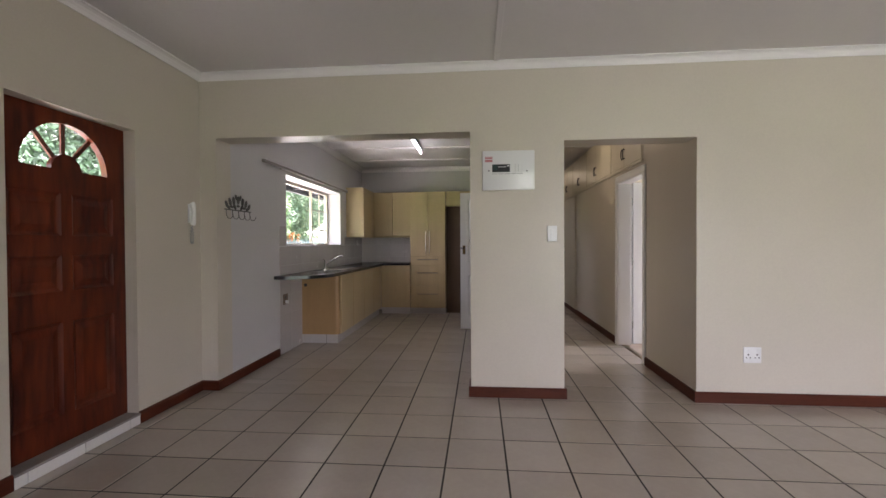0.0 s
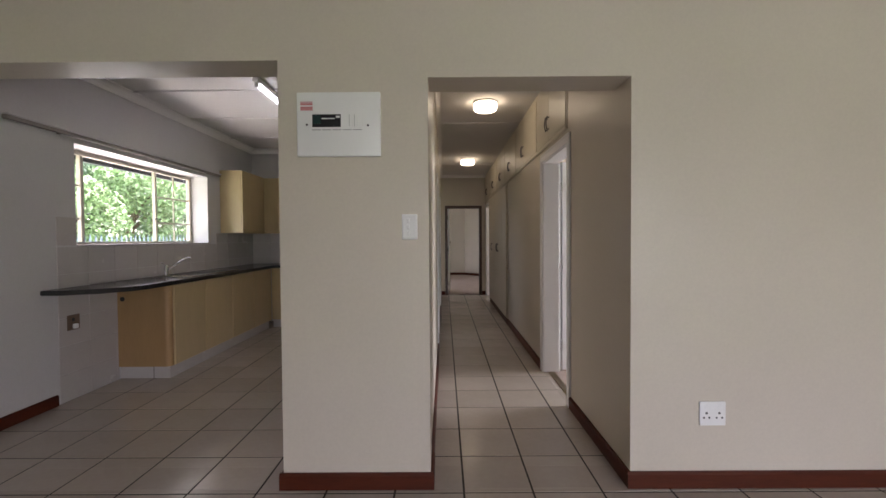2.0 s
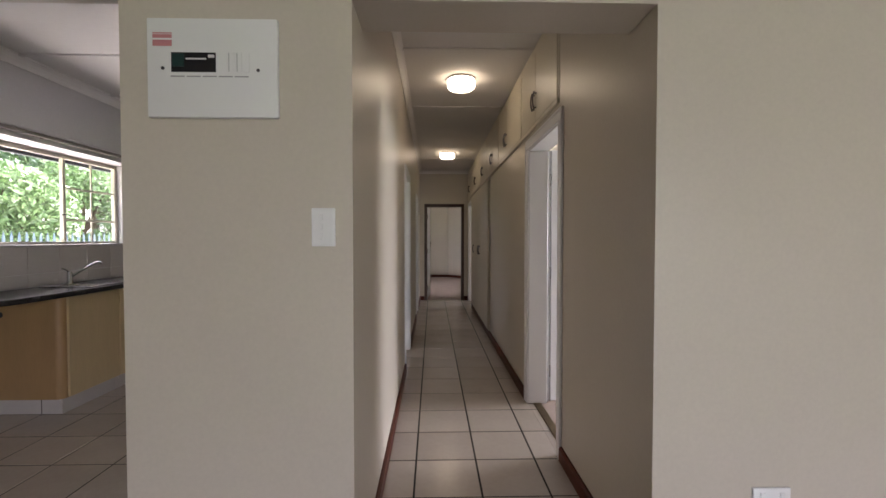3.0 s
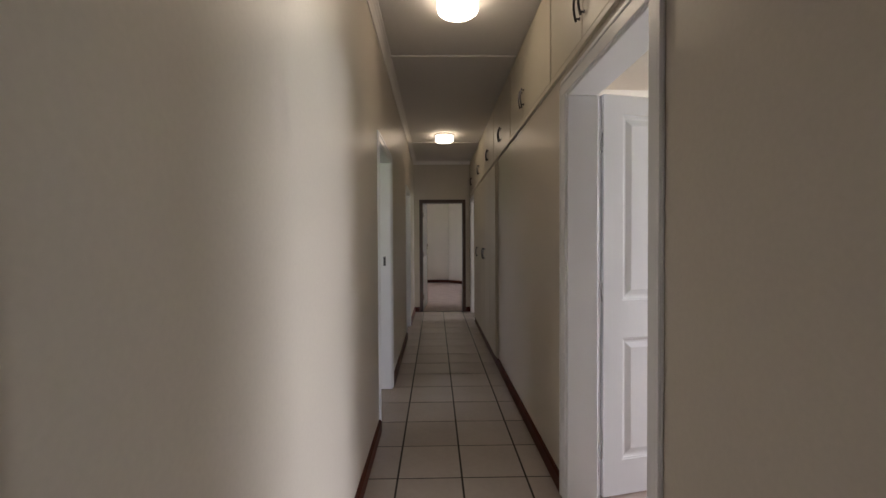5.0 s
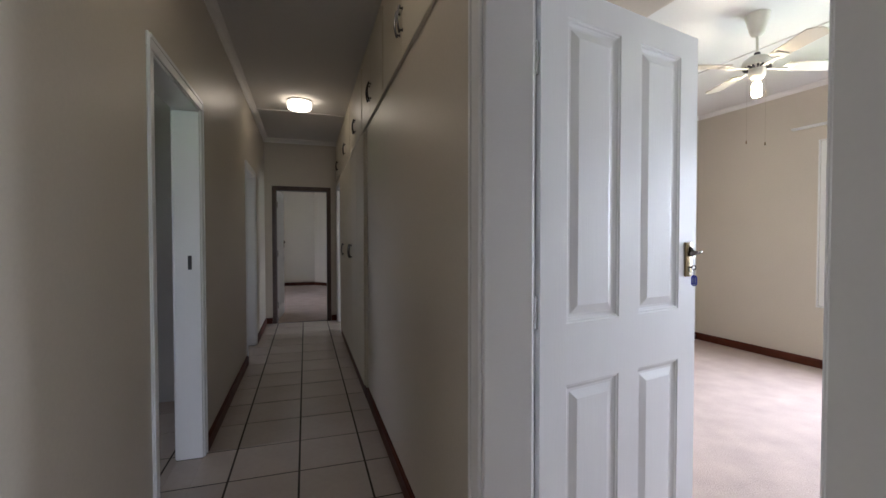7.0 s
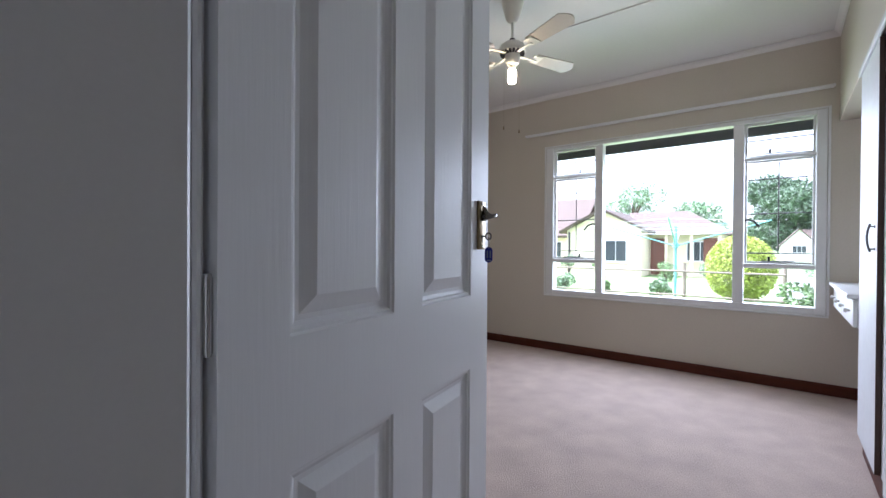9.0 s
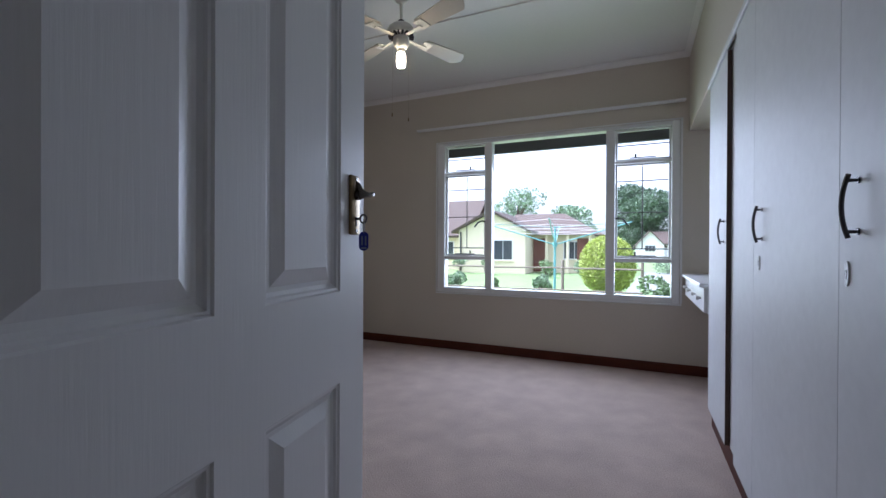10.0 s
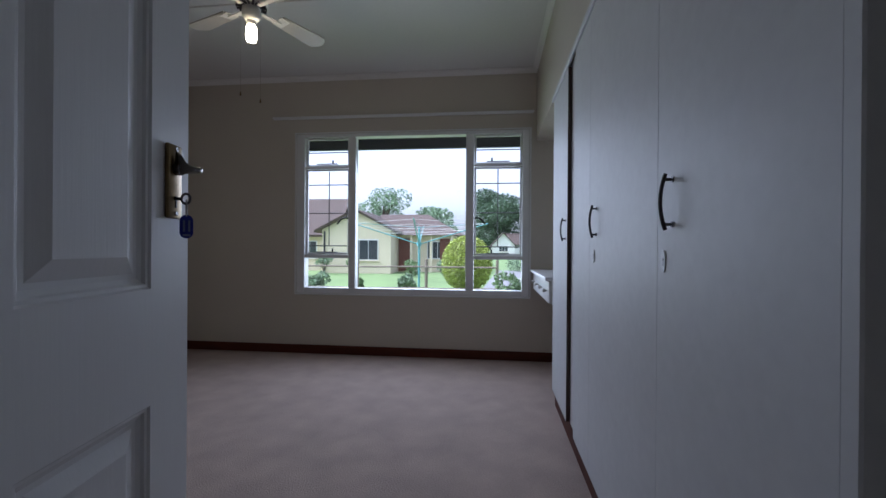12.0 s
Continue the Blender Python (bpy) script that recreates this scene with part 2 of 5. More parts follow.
wall("wall_passage_east_upper", WALL, "x", 1.90, 1.94, 4.55, 11.18, HC + 0.05, (), "beige painted wall above the passage cupboards", bottom=2.16)
wall("wall_passage_east_nib", WALL, "x", 1.79, 1.94, 3.64, 4.55, HC + 0.05, (), "beige painted wall beside the passage opening", bottom=2.16)
wall("wall_passage_end", WALL, "y", 11.18, 11.33, -2.33, 6.1, HC + 0.05, [(-1.3, -0.5, 1.3, 2.1), (0.885, 1.66, 0, 2.03)], "beige painted wall at the passage end with dark-framed doorway")
wall("wall_bathroom_west", WALLK, "x", -2.53, -2.33, 8.25, 11.33, HC + 0.05, (), "pale painted bathroom wall")
wall("wall_second_bedroom_south", WALL, "y", 8.75, 8.85, 1.94, 5.9, HC + 0.05, (), "beige painted wall")
wall("wall_second_bedroom_east", WALL, "x", 5.9, 6.1, 8.75, 11.18, HC + 0.05, [(9.9, 10.9, 0.8, 2.0)], "beige painted wall with window")
wall("wall_far_room_west", WALL, "x", -0.6, -0.4, 11.33, 16.9, HC + 0.05, [(13.1, 14.9, 0.8, 2.0)], "beige painted wall with window")
wall("wall_far_room_back", WALL, "y", 16.7, 16.9, -0.4, 1.56, HC + 0.05, (), "beige painted back wall")
bm = bmesh.new()
prism(bm, [(0, 0), (0.15, 0), (0.15, HC + 0.05), (0, HC + 0.05)], (1.56, 16.7, 0), (2.82, 15.2, 0), Vector((1.5, 1.26, 0)).normalized())
structure("wall_far_room_angled", bm, WALL, "beige painted angled wall", "wall")
wall("wall_far_room_east", WALL, "x", 2.82, 2.97, 11.33, 15.3, HC + 0.05, (), "beige painted wall")
existing = set(bpy.data.objects)
wall("wall_bedroom_east", WALL, "x", 6.20, 6.42, 3.72, 8.40, BC + 0.05, [(4.60, 6.93, 0.612, 2.222)], "beige painted bedroom wall with wide window")
wall("wall_bedroom_north", WALL, "y", 8.25, 8.35, 2.04, 6.20, BC + 0.05, (), "beige painted bedroom wall")
wall("wall_bedroom_south", WALL, "y", 3.82, 3.93, 1.99, 6.20, BC + 0.05, (), "beige painted wall behind the wardrobe")
bedroom_turn(existing)

for nm, x0, y0, x1, y1, z in (("ceiling_living", -2.7, -3.4, 5.2, 3.46, LC), ("ceiling_kitchen", -2.53, 3.62, 0.68, 8.25, KC),
                              ("ceiling_passage", 0.68, 3.6, 1.92, 11.25, HC), ("ceiling_bedroom", 1.70, 3.70, 6.42, 8.40, BC),
                              ("ceiling_second_bedroom", 1.92, 8.80, 6.1, 11.25, HC), ("ceiling_bathroom", -2.53, 8.25, 0.68, 11.25, HC),
                              ("ceiling_far_room", -0.6, 11.25, 3.1, 16.9, HC)):
    bm = box(bmesh.new(), x0, y0, z, x1, y1, z + 0.06)
    if nm == "ceiling_living":
        box(bm, 0.175, -3.2, z - 0.008, 0.22, 3.42, z + 0.01, 0.003)
        box(bm, -1.0, -3.2, z - 0.008, -0.955, 0.3, z + 0.01, 0.003)
    if nm == "ceiling_passage":
        for y in (5.25, 6.68, 9.66):
            box(bm, 0.745, y - 0.02, z - 0.010, 1.79, y + 0.02, z + 0.01, 0.003)
    if nm == "ceiling_kitchen":
        for y in (4.46, 5.41, 6.36, 7.31):
            box(bm, -2.25, y - 0.025, z - 0.014, 0.61, y + 0.02, z + 0.01, 0.003)
    if nm == "ceiling_bedroom":
        box(bm, 4.885, 3.9, z - 0.008, 4.925, 8.25, z + 0.01, 0.003)
    ob = structure(nm, bm, CEIL, "white painted board ceiling with cover strips", "ceiling")
    if nm == "ceiling_bedroom":
        ob.matrix_basis = BED.copy()

cornice("cornice_living", [((-2.40, 3.42), (5.0, 3.42), (0, -1)), ((-2.40, -3.2), (-2.40, 3.42), (1, 0)), ((5.0, -3.2), (5.0, 3.42), (-1, 0))], LC, 0.062)
cornice("cornice_kitchen", [((-2.25, 3.64), (-2.25, 8.1), (1, 0)), ((-2.25, 8.1), (0.61, 8.1), (0, -1))], KC, 0.08)
cornice("cornice_passage", [((0.745, 3.66), (0.745, 11.18), (1, 0)), ((0.745, 11.18), (1.79, 11.18), (0, -1))], HC, 0.06)
existing = set(bpy.data.objects)
cornice("cornice_bedroom", [((6.20, 3.93), (6.20, 8.25), (-1, 0)), ((2.10, 8.25), (6.20, 8.25), (0, -1)), ((2.635, 4.54), (2.635, 5.64), (1, 0)), ((1.95, 4.535), (6.20, 4.535), (0, 1))], BC, 0.045)
baseboard("baseboard_bedroom", [((6.20, 3.93), (6.20, 8.25), (-1, 0)), ((2.10, 8.25), (6.20, 8.25), (0, -1))])
bedroom_turn(existing)

baseboard("baseboard_living", [((-2.40, -3.2), (-2.40, 1.855), (1, 0)), ((-2.40, 2.705), (-2.40, 3.42), (1, 0)), ((-2.40, 3.42), (-2.25, 3.42), (0, -1)),
                               ((-0.037, 3.42), (0.768, 3.42), (0, -1)), ((1.772, 3.42), (5.0, 3.42), (0, -1)), ((5.0, -3.2), (5.0, 3.42), (-1, 0))])
baseboard("baseboard_opening", [((-0.019, 3.42), (-0.019, 3.64), (-1, 0)), ((0.75, 3.42), (0.75, 3.64), (1, 0))])
baseboard("baseboard_kitchen", [((-2.25, 3.402), (-2.25, 4.57), (1, 0))])
baseboard("baseboard_passage", [((0.745, 3.64), (0.745, 6.19), (1, 0)), ((0.745, 7.12), (0.745, 9.0), (1, 0)), ((0.745, 9.9), (0.745, 11.18), (1, 0)),
                                ((1.79, 3.42), (1.79, 4.467), (-1, 0)), ((1.79, 5.448), (1.79, 7.69), (-1, 0)), ((0.745, 11.18), (0.845, 11.18), (0, -1)),
                                ((1.70, 11.18), (1.79, 11.18), (0, -1))])
baseboard("baseboard_bedroom_door", [((1.94, 5.45), (1.94, 8.25), (1, 0))])
baseboard("baseboard_far_room", [((-0.4, 16.7), (1.56, 16.7), (0, -1)), ((1.56, 16.7), (2.82, 15.2), (-0.766, -0.643))])

bm = box(bmesh.new(), -2.65, -3.4, -0.12, 5.2, 3.42, -0.0025)
box(bm, -2.53, 3.42, -0.12, 1.86, 11.25, -0.0025)
structure("floor_grout", bm, GROUT, "dark grout bed between the floor tiles", "floor")
bm = box(bmesh.new(), 1.86, 3.66, -0.12, 6.6, 11.25, 0.0)
box(bm, -0.6, 11.25, -0.12, 3.1, 16.9, 0.0)
structure("floor_carpet", bm, CARPET, "taupe cut-pile carpet, worn and slightly mottled", "carpet")


# ---- builders ----
RINGS = ((0.0, 0.0), (0.003, -0.004), (0.008, -0.0045), (0.011, -0.009), (0.018, -0.0125), (0.026, -0.0125), (0.050, -0.004), (0.053, -0.003))


def panel_face(bm, us, zs, panels, y, out, rings=RINGS, skip=()):
    """A face in the u, z plane at depth y whose outside points to out (+1 or -1 along y), with moulded panels in the given cells."""
    for i in range(len(us) - 1):
        for j in range(len(zs) - 1):
            u0, u1, z0, z1 = us[i], us[i + 1], zs[j], zs[j + 1]
            if (i, j) in skip:
                continue
            if (i, j) not in panels:
                bm.faces.new([bm.verts.new((u, y, z)) for u, z in ((u0, z0), (u1, z0), (u1, z1), (u0, z1))])
                continue
            loops = []
            for o, d in rings:
                loops.append([bm.verts.new((u, y + d * out, z)) for u, z in
                              ((u0 + o, z0 + o), (u1 - o, z0 + o), (u1 - o, z1 - o), (u0 + o, z1 - o))])
            for a, b in zip(loops, loops[1:]):
                for k in range(4):
                    bm.faces.new((a[k], a[(k + 1) % 4], b[(k + 1) % 4], b[k]))
            bm.faces.new(loops[-1])


def panel_leaf(us, zs, panels, t, rings=RINGS, skip=()):
    bm = bmesh.new()
    panel_face(bm, us, zs, panels, 0, -1, rings, skip)
    panel_face(bm, us, zs, panels, t, 1, rings, skip)
    u0, u1, z0, z1 = us[0], us[-1], zs[0], zs[-1]
    for a, b in (((u0, z0), (u1, z0)), ((u1, z0), (u1, z1)), ((u1, z1), (u0, z1)), ((u0, z1), (u0, z0))):
        bm.faces.new([bm.verts.new(c) for c in ((a[0], 0, a[1]), (b[0], 0, b[1]), (b[0], t, b[1]), (a[0], t, a[1]))])
    bmesh.ops.remove_doubles(bm, verts=bm.verts, dist=1e-5)
    return bm


def door_frame(name, x0, x1, y0, y1, top, label, mat, width=0.065, proud=0.010, along="y", hinge_gap=-0.012):
    """Lining and architraves round an opening y0..y1 in a wall x0..x1 (along 'x': swapped); hinge_gap sets one architrave back for the leaf."""
    t = tagged(new(name), label, "door frame", "", "structure")

    def b(nm, a0, b0, z0, a1, b1, z1, bev=0.004):
        if along == "y":
            bm = box(bmesh.new(), a0, b0, z0, a1, b1, z1, bev)
        else:
            bm = box(bmesh.new(), b0, a0, z0, b1, a1, z1, bev)
        return part(nm, bm, mat, t)

    k = 0.022
    b("jamb", x0 - 0.002, y0, 0.0, x1 + 0.002, y0 + k, top - k)
    b("jamb", x0 - 0.002, y1 - k, 0.0, x1 + 0.002, y1, top - k)
    b("head", x0 - 0.002, y0, top - k, x1 + 0.002, y1, top)
    for f, s in ((x0, -1), (x1, 1)):
        lo, hi = sorted((f, f + s * proud))
        b("architrave", lo, y0 - width + 0.012, 0.0, hi, y0 + 0.012, top - 0.012)
        b("architrave", lo, y1 + (hinge_gap if s > 0 else -0.012), 0.0, hi, y1 + width - 0.012, top - 0.012)
        b("architrave", lo, y0 - width + 0.012, top - 0.012, hi, y1 + width - 0.012, top + width - 0.012)
        if s > 0 and hinge_gap > 0:
            b("hinge_stile", hi + 0.001, y1 + hinge_gap, 0.0, hi + 0.013, y1 + 0.045, top - 0.012)
        lo, hi = sorted((f + s * proud, f + s * (proud + 0.004)))
        b("bead", lo, y0 - width + 0.012, 0.0, hi, y0 - width + 0.032, top + 0.030, 0.003)
        b("bead", lo, y1 + width - 0.032, 0.0, hi, y1 + width - 0.012, top + 0.030, 0.003)
        b("bead", lo, y0 - width + 0.032, top + width - 0.032, hi, y1 + width - 0.032, top + width - 0.012, 0.003)
    return t


def bow_handle(parent, at, length, mat, axis=(0, -1, 0), r=0.0055, name="handle", label="dark metal bow handle"):
    """An upright bow handle with two posts, at its middle on the face, standing out along axis."""
    a, n = Vector(at), Vector(axis)
    bm = bmesh.new()
    pts = []
    for i in range(17):
        s = -1 + 2 * i / 16
        pts.append(a + n * (0.027 - 0.011 * s * s) + Vector((0, 0, s * length / 2)))
    tube(bm, pts, r)
    for s in (-0.8, 0.8):
        p = a + Vector((0, 0, s * length / 2))
        cyl(bm, p, p + n * 0.019, r * 0.8, n=8)
        cyl(bm, p, p + n * 0.003, r * 1.5, n=10)
    return part(name, bm, mat, parent, label, True)


def lever_handle(parent, u, z, y, out, direction, plate_mat, lever_mat):
    """A long plate with a lever and keyhole on a leaf face at depth y."""
    bm = box(bmesh.new(), u - 0.021, y, z - 0.087, u + 0.021, y + out * 0.008, z + 0.043, 0.003, 2)
    pl = part("handle_plate", bm, plate_mat, parent, "worn brass handle plate", True)
    bm = bmesh.new()
    cyl(bm, (u, y + out * 0.006, z), (u, y + out * 0.018, z), 0.011, n=14)
    loops = []
    for du, dy, dz, hh, ht in ((-0.006, 0.012, 0.010, 0.021, 0.004), (-0.001, 0.016, 0.008, 0.019, 0.006), (0.006, 0.019, 0.004, 0.012, 0.006),
                               (0.014, 0.022, 0.003, 0.0082, 0.006), (0.026, 0.025, 0.0035, 0.006, 0.0055), (0.040, 0.026, 0.0055, 0.0056, 0.0055),
                               (0.050, 0.0255, 0.0075, 0.0064, 0.0055), (0.055, 0.025, 0.008, 0.0035, 0.003)):
        loops.append([bm.verts.new((u + direction * du - direction * 0.3 * ht * math.cos(a), y + out * (dy + ht * math.cos(a)), z + dz + hh * math.sin(a)))
                      for a in (2 * math.pi * i / 12 for i in range(12))])
    for p, q in zip(loops, loops[1:]):
        for i in range(12):
            bm.faces.new((p[i], p[(i + 1) % 12], q[(i + 1) % 12], q[i]))
    bm.faces.new(loops[0])
    bm.faces.new(loops[-1])
    part("lever", bm, lever_mat, parent, "curved dark metal lever", True)
    bm = cyl(bmesh.new(), (u, y + out * 0.0075, z - 0.052), (u, y + out * 0.0095, z - 0.052), 0.005, n=10)
    box(bm, u - 0.002, y + out * 0.0075, z - 0.068, u + 0.002, y + out * 0.0095, z - 0.052)
    part("keyhole", bm, BLACK, parent)
    bm = bmesh.new()
    for dz in (0.035, -0.078):
        cyl(bm, (u, y + out * 0.007, z + dz), (u, y + out * 0.0105, z + dz), 0.004, n=8)
    part("screw", bm, STEEL, parent)
    return pl


def hinges(parent, zs, u=0.0, y=-0.004):
    for z in zs:
        bm = cyl(bmesh.new(), (u - 0.004, y, z - 0.045), (u - 0.004, y, z + 0.045), 0.006, n=10)
        for k in (-0.045, 0.045):
            cyl(bm, (u - 0.004, y, z + k - 0.004), (u - 0.004, y, z + k + 0.004), 0.0045, n=10)
        part("hinge", bm, STEEL, parent, "painted steel butt hinge", True)


LEVERM = material("worn_bronze_lever", (0.11, 0.095, 0.085), 0.24, 1.0, vary=0.2, bump=0.03)


def white_door(name, at, rz, label, handed=1, handle=True, edge=0.0):
    """A moulded four-panel leaf hinged at its origin."""
    L = 0.83
    t = tagged(new(name), label, "door", "", "structure")
    t.matrix_world = pose(*at, 0, 0, rz)
    us, zs = [edge, 0.132, 0.380, 0.482, 0.720, L], [0.012, 0.190, 0.815, 1.006, 1.944, 2.038]
    panels = {(1, 1), (3, 1), (1, 3), (3, 3)}
    leaf = part("door_leaf", panel_leaf(us, zs, panels, 0.04), DOORW, t, "white moulded four-panel leaf")
    if handle:
        lever_handle(leaf, L - 0.055, 1.212, 0.0, -1, 1 if handed > 0 else -1, BRASS, LEVERM)
        lever_handle(leaf, L - 0.055, 1.212, 0.04, 1, 1 if handed > 0 else -1, BRASS, DSTEEL)
        bm = box(bmesh.new(), L - 0.001, 0.009, 1.10, L + 0.002, 0.031, 1.28)
        part("latch_plate", bm, BRASS, leaf)
    hinges(leaf, (0.25, 1.05, 1.80), edge, 0.012 if edge else -0.004)
    return t


# ---- doors and frames ----
door_frame("door_frame_1", 1.79, 1.94, 4.53, 5.385, 2.045, "white gloss timber frame round the bedroom doorway", WHITE, 0.075, 0.014, hinge_gap=0.012)
door_frame("door_frame_2", 0.61, 0.745, 6.24, 7.07, 2.02, "white gloss timber frame between passage and kitchen", WHITE, 0.06)
door_frame("door_frame_3", 0.61, 0.745, 9.05, 9.85, 2.02, "white gloss timber frame of the bathroom doorway", WHITE, 0.06)
door_frame("door_frame_4", 1.79, 1.94, 10.32, 11.06, 2.03, "white gloss timber frame of the second bedroom doorway", WHITE, 0.06)
door_frame("door_frame_5", 11.18, 11.33, 0.885, 1.66, 2.03, "dark brown stained timber frame at the passage end", DARKWOOD_SHADE, 0.05, along="x")
DOOR = pose(1.955, 5.384, 0.0, 0, 0, 12.5)
white_door("door_1", (1.955, 5.384, 0.0), 12.5, "white four-panel bedroom door standing open over the carpet", edge=0.024)
white_door("door_2", (0.60, 6.262, 0.0), 180, "white four-panel kitchen door standing wide open")
white_door("door_3", (0.91, 11.348, 0.0), 86, "white panelled door standing open into the carpeted room", -1)
bm = box(bmesh.new(), 0.68, 7.0455, 1.095, 0.70, 7.0478, 1.175, 0.0008)
box(bm, 0.684, 7.0445, 1.105, 0.696, 7.0457, 1.125)
box(bm, 0.684, 7.0445, 1.142, 0.696, 7.0457, 1.165)
solid("strike_plate", bm, DSTEEL, "dark metal lock strike plate let into the white jamb", "strike plate")
bm = box(bmesh.new(), 1.835, 4.555, -0.004, 1.895, 5.36, 0.006, 0.003)
structure("trim_threshold", bm, BRASS, "worn metal carpet strip across the bedroom threshold", "threshold")

# key in the bedroom door with a blue tag
key = thing("key", DOOR @ Vector((0.775, -0.012, 1.150)), "dark steel key turned in the bedroom door lock", "key", rz=12.5)
bm = cyl(bmesh.new(), (0, 0.008, 0.01), (0, -0.006, 0.01), 0.0028, n=8)
tube(bm, [(0.0, -0.006 - 0.0075 + 0.0075 * math.cos(a), 0.01 + 0.009 * math.sin(a)) for a in (2 * math.pi * i / 14 for i in range(15))], 0.0022, 6)
part("key_blank", bm, DSTEEL, key, smooth=True)
BLUE = material("blue_tag_plastic", (0.008, 0.02, 0.32), 0.35, vary=0.1, bump=0)
GREYBLUE = material("blue_grey_paper", (0.22, 0.26, 0.42), 0.6, vary=0.1, bump=0)
tag = thing("key_tag", DOOR @ Vector((0.777, -0.0255, 1.090)), "blue plastic key tag hanging from the door key", "key tag", rz=-42)
bm = bmesh.new()
capsule = [(0.0105 * math.cos(a), 0.0105 * math.sin(a) + (0.0315 if a < math.pi else 0.0105)) for a in (math.pi * (i + 0.5) / 8 for i in range(16))]
prism(bm, capsule, (0, -0.002, 0), (0, 0.002, 0), (1, 0, 0))
part("tag_body", bm, BLUE, tag)
for x in (-0.0055, 0.0025):
    part("paper_label", box(bmesh.new(), x, -0.0032, 0.012, x + 0.003, -0.0018, 0.032), GREYBLUE, tag, "pale paper insert")
part("tag_hole", box(bmesh.new(), -0.006, -0.003, 0.004, 0.006, -0.0018, 0.0075, 0.0005), GREYBLUE, tag)
bm = tube(bmesh.new(), [(0, 0.006 * math.sin(a), 0.053 + 0.015 * math.cos(a)) for a in (2 * math.pi * i / 12 for i in range(13))], 0.0012, 6)
part("split_ring", bm, STEEL, tag, smooth=True)


# entrance door
def entrance_door():
    t = tagged(new("door_4"), "varnished mahogany entrance door with glazed fan light", "door", "", "structure")
    t.matrix_world = pose(-2.53, 2.71, 0.08, 0, 0, -90)
    W, H, T = 0.86, 2.028, 0.042
    c, zc, r = W / 2, 1.675, 0.285
    us, zs = [0, 0.105, 0.405, 0.475, 0.775, W], [0, 0.17, 0.74, 0.93, 1.15, 1.27, 1.53, H]
    rows = {(i, j) for i in (1, 3) for j in (1, 3, 5)}
    skip = {(i, 6) for i in range(5)}
    bm = panel_leaf(us, zs, rows, T, ((0, 0), (0.008, -0.006), (0.02, -0.012), (0.03, -0.012), (0.065, -0.002), (0.07, -0.002)), skip)
    n = 28
    z0 = zs[6]
    arc = [(c + r * math.cos(math.pi * i / n), zc + r * math.sin(math.pi * i / n)) for i in range(n + 1)]
    rim = []
    for u, z in arc:
        du, dz = u - c, max(z - zc, 0.0)
        k = min((W / 2) / abs(du) if abs(du) > 1e-6 else 9e9, (H - zc) / dz if dz > 1e-6 else 9e9)
        rim.append((c + du * k, zc + dz * k))
    quads = [((arc[i], rim[i], rim[i + 1], arc[i + 1])) for i in range(n)]
    quads += [((0, z0), (W, z0), (W, zc), arc[0]), ((0, z0), arc[0], arc[n], (0, zc))]
    for y in (0, T):
        for q in quads:
            bm.faces.new([bm.verts.new((u, y, z)) for u, z in q])
        for i in range(n):
            for corner in ((W, H), (0, H)):
                a, b = rim[i], rim[i + 1]
                if abs(a[0] - b[0]) > 1e-6 and abs(a[1] - b[1]) > 1e-6:
                    near = (W, H) if a[0] > c else (0, H)
                    if corner == near:
                        bm.faces.new([bm.verts.new((u, y, z)) for u, z in (a, corner, b)])
    for a, b in list(zip(arc, arc[1:])) + [(arc[n], arc[0])]:
        bm.faces.new([bm.verts.new(p) for p in ((a[0], 0, a[1]), (b[0], 0, b[1]), (b[0], T, b[1]), (a[0], T, a[1]))])
    bmesh.ops.remove_doubles(bm, verts=bm.verts, dist=1e-5)
    leaf = part("door_leaf", bm, MAHOG, t, "reddish varnished panelled leaf")
    bm = bmesh.new()
    prism(bm, [(0.098 * math.cos(math.pi * i / 14), 0.098 * math.sin(math.pi * i / 14)) for i in range(15)], (c, 0.004, zc), (c, T - 0.004, zc), (1, 0, 0))
    part("hub", bm, MAHOG, leaf)
    for a in (50, 90, 130):
        d = Vector((math.cos(radians(a)), 0, math.sin(radians(a))))
        s = Vector((-d.z, 0, d.x))
        bm = bmesh.new()
        prism(bm, [(-0.013, 0.003), (0.013, 0.003), (0.013, 0.016), (-0.013, 0.016)], Vector((c, 0, zc)) + d * 0.09, Vector((c, 0, zc)) + d * (r + 0.006), s, (0, 1, 0))
        part("glazing_bar", bm, MAHOG, leaf)
    bm = bmesh.new()
    prism(bm, [((r + 0.003) * math.cos(math.pi * i / 24), (r + 0.003) * math.sin(math.pi * i / 24)) for i in range(25)], (c, T / 2 - 0.002, zc), (c, T / 2 + 0.002, zc), (1, 0, 0))
    g = part("fan_pane", bm, GLASS, leaf, "clear fan-shaped glass")
    g.visible_shadow = False
    bm = box(bmesh.new(), W - 0.078, -0.008, 1.06, W - 0.036, 0.0, 1.28, 0.003, 2)
    part("handle_plate", bm, DSTEEL, leaf, "dark metal handle plate", True)
    bm = cyl(bmesh.new(), (W - 0.057, -0.006, 1.19), (W - 0.057, -0.045, 1.19), 0.010, n=12)
    tube(bm, [(W - 0.057, -0.046, 1.19), (W - 0.10, -0.05, 1.193), (W - 0.15, -0.048, 1.188), (W - 0.175, -0.046, 1.186)], 0.009, 10)
    part("lever", bm, DSTEEL, leaf, "dark metal lever", True)
    return t


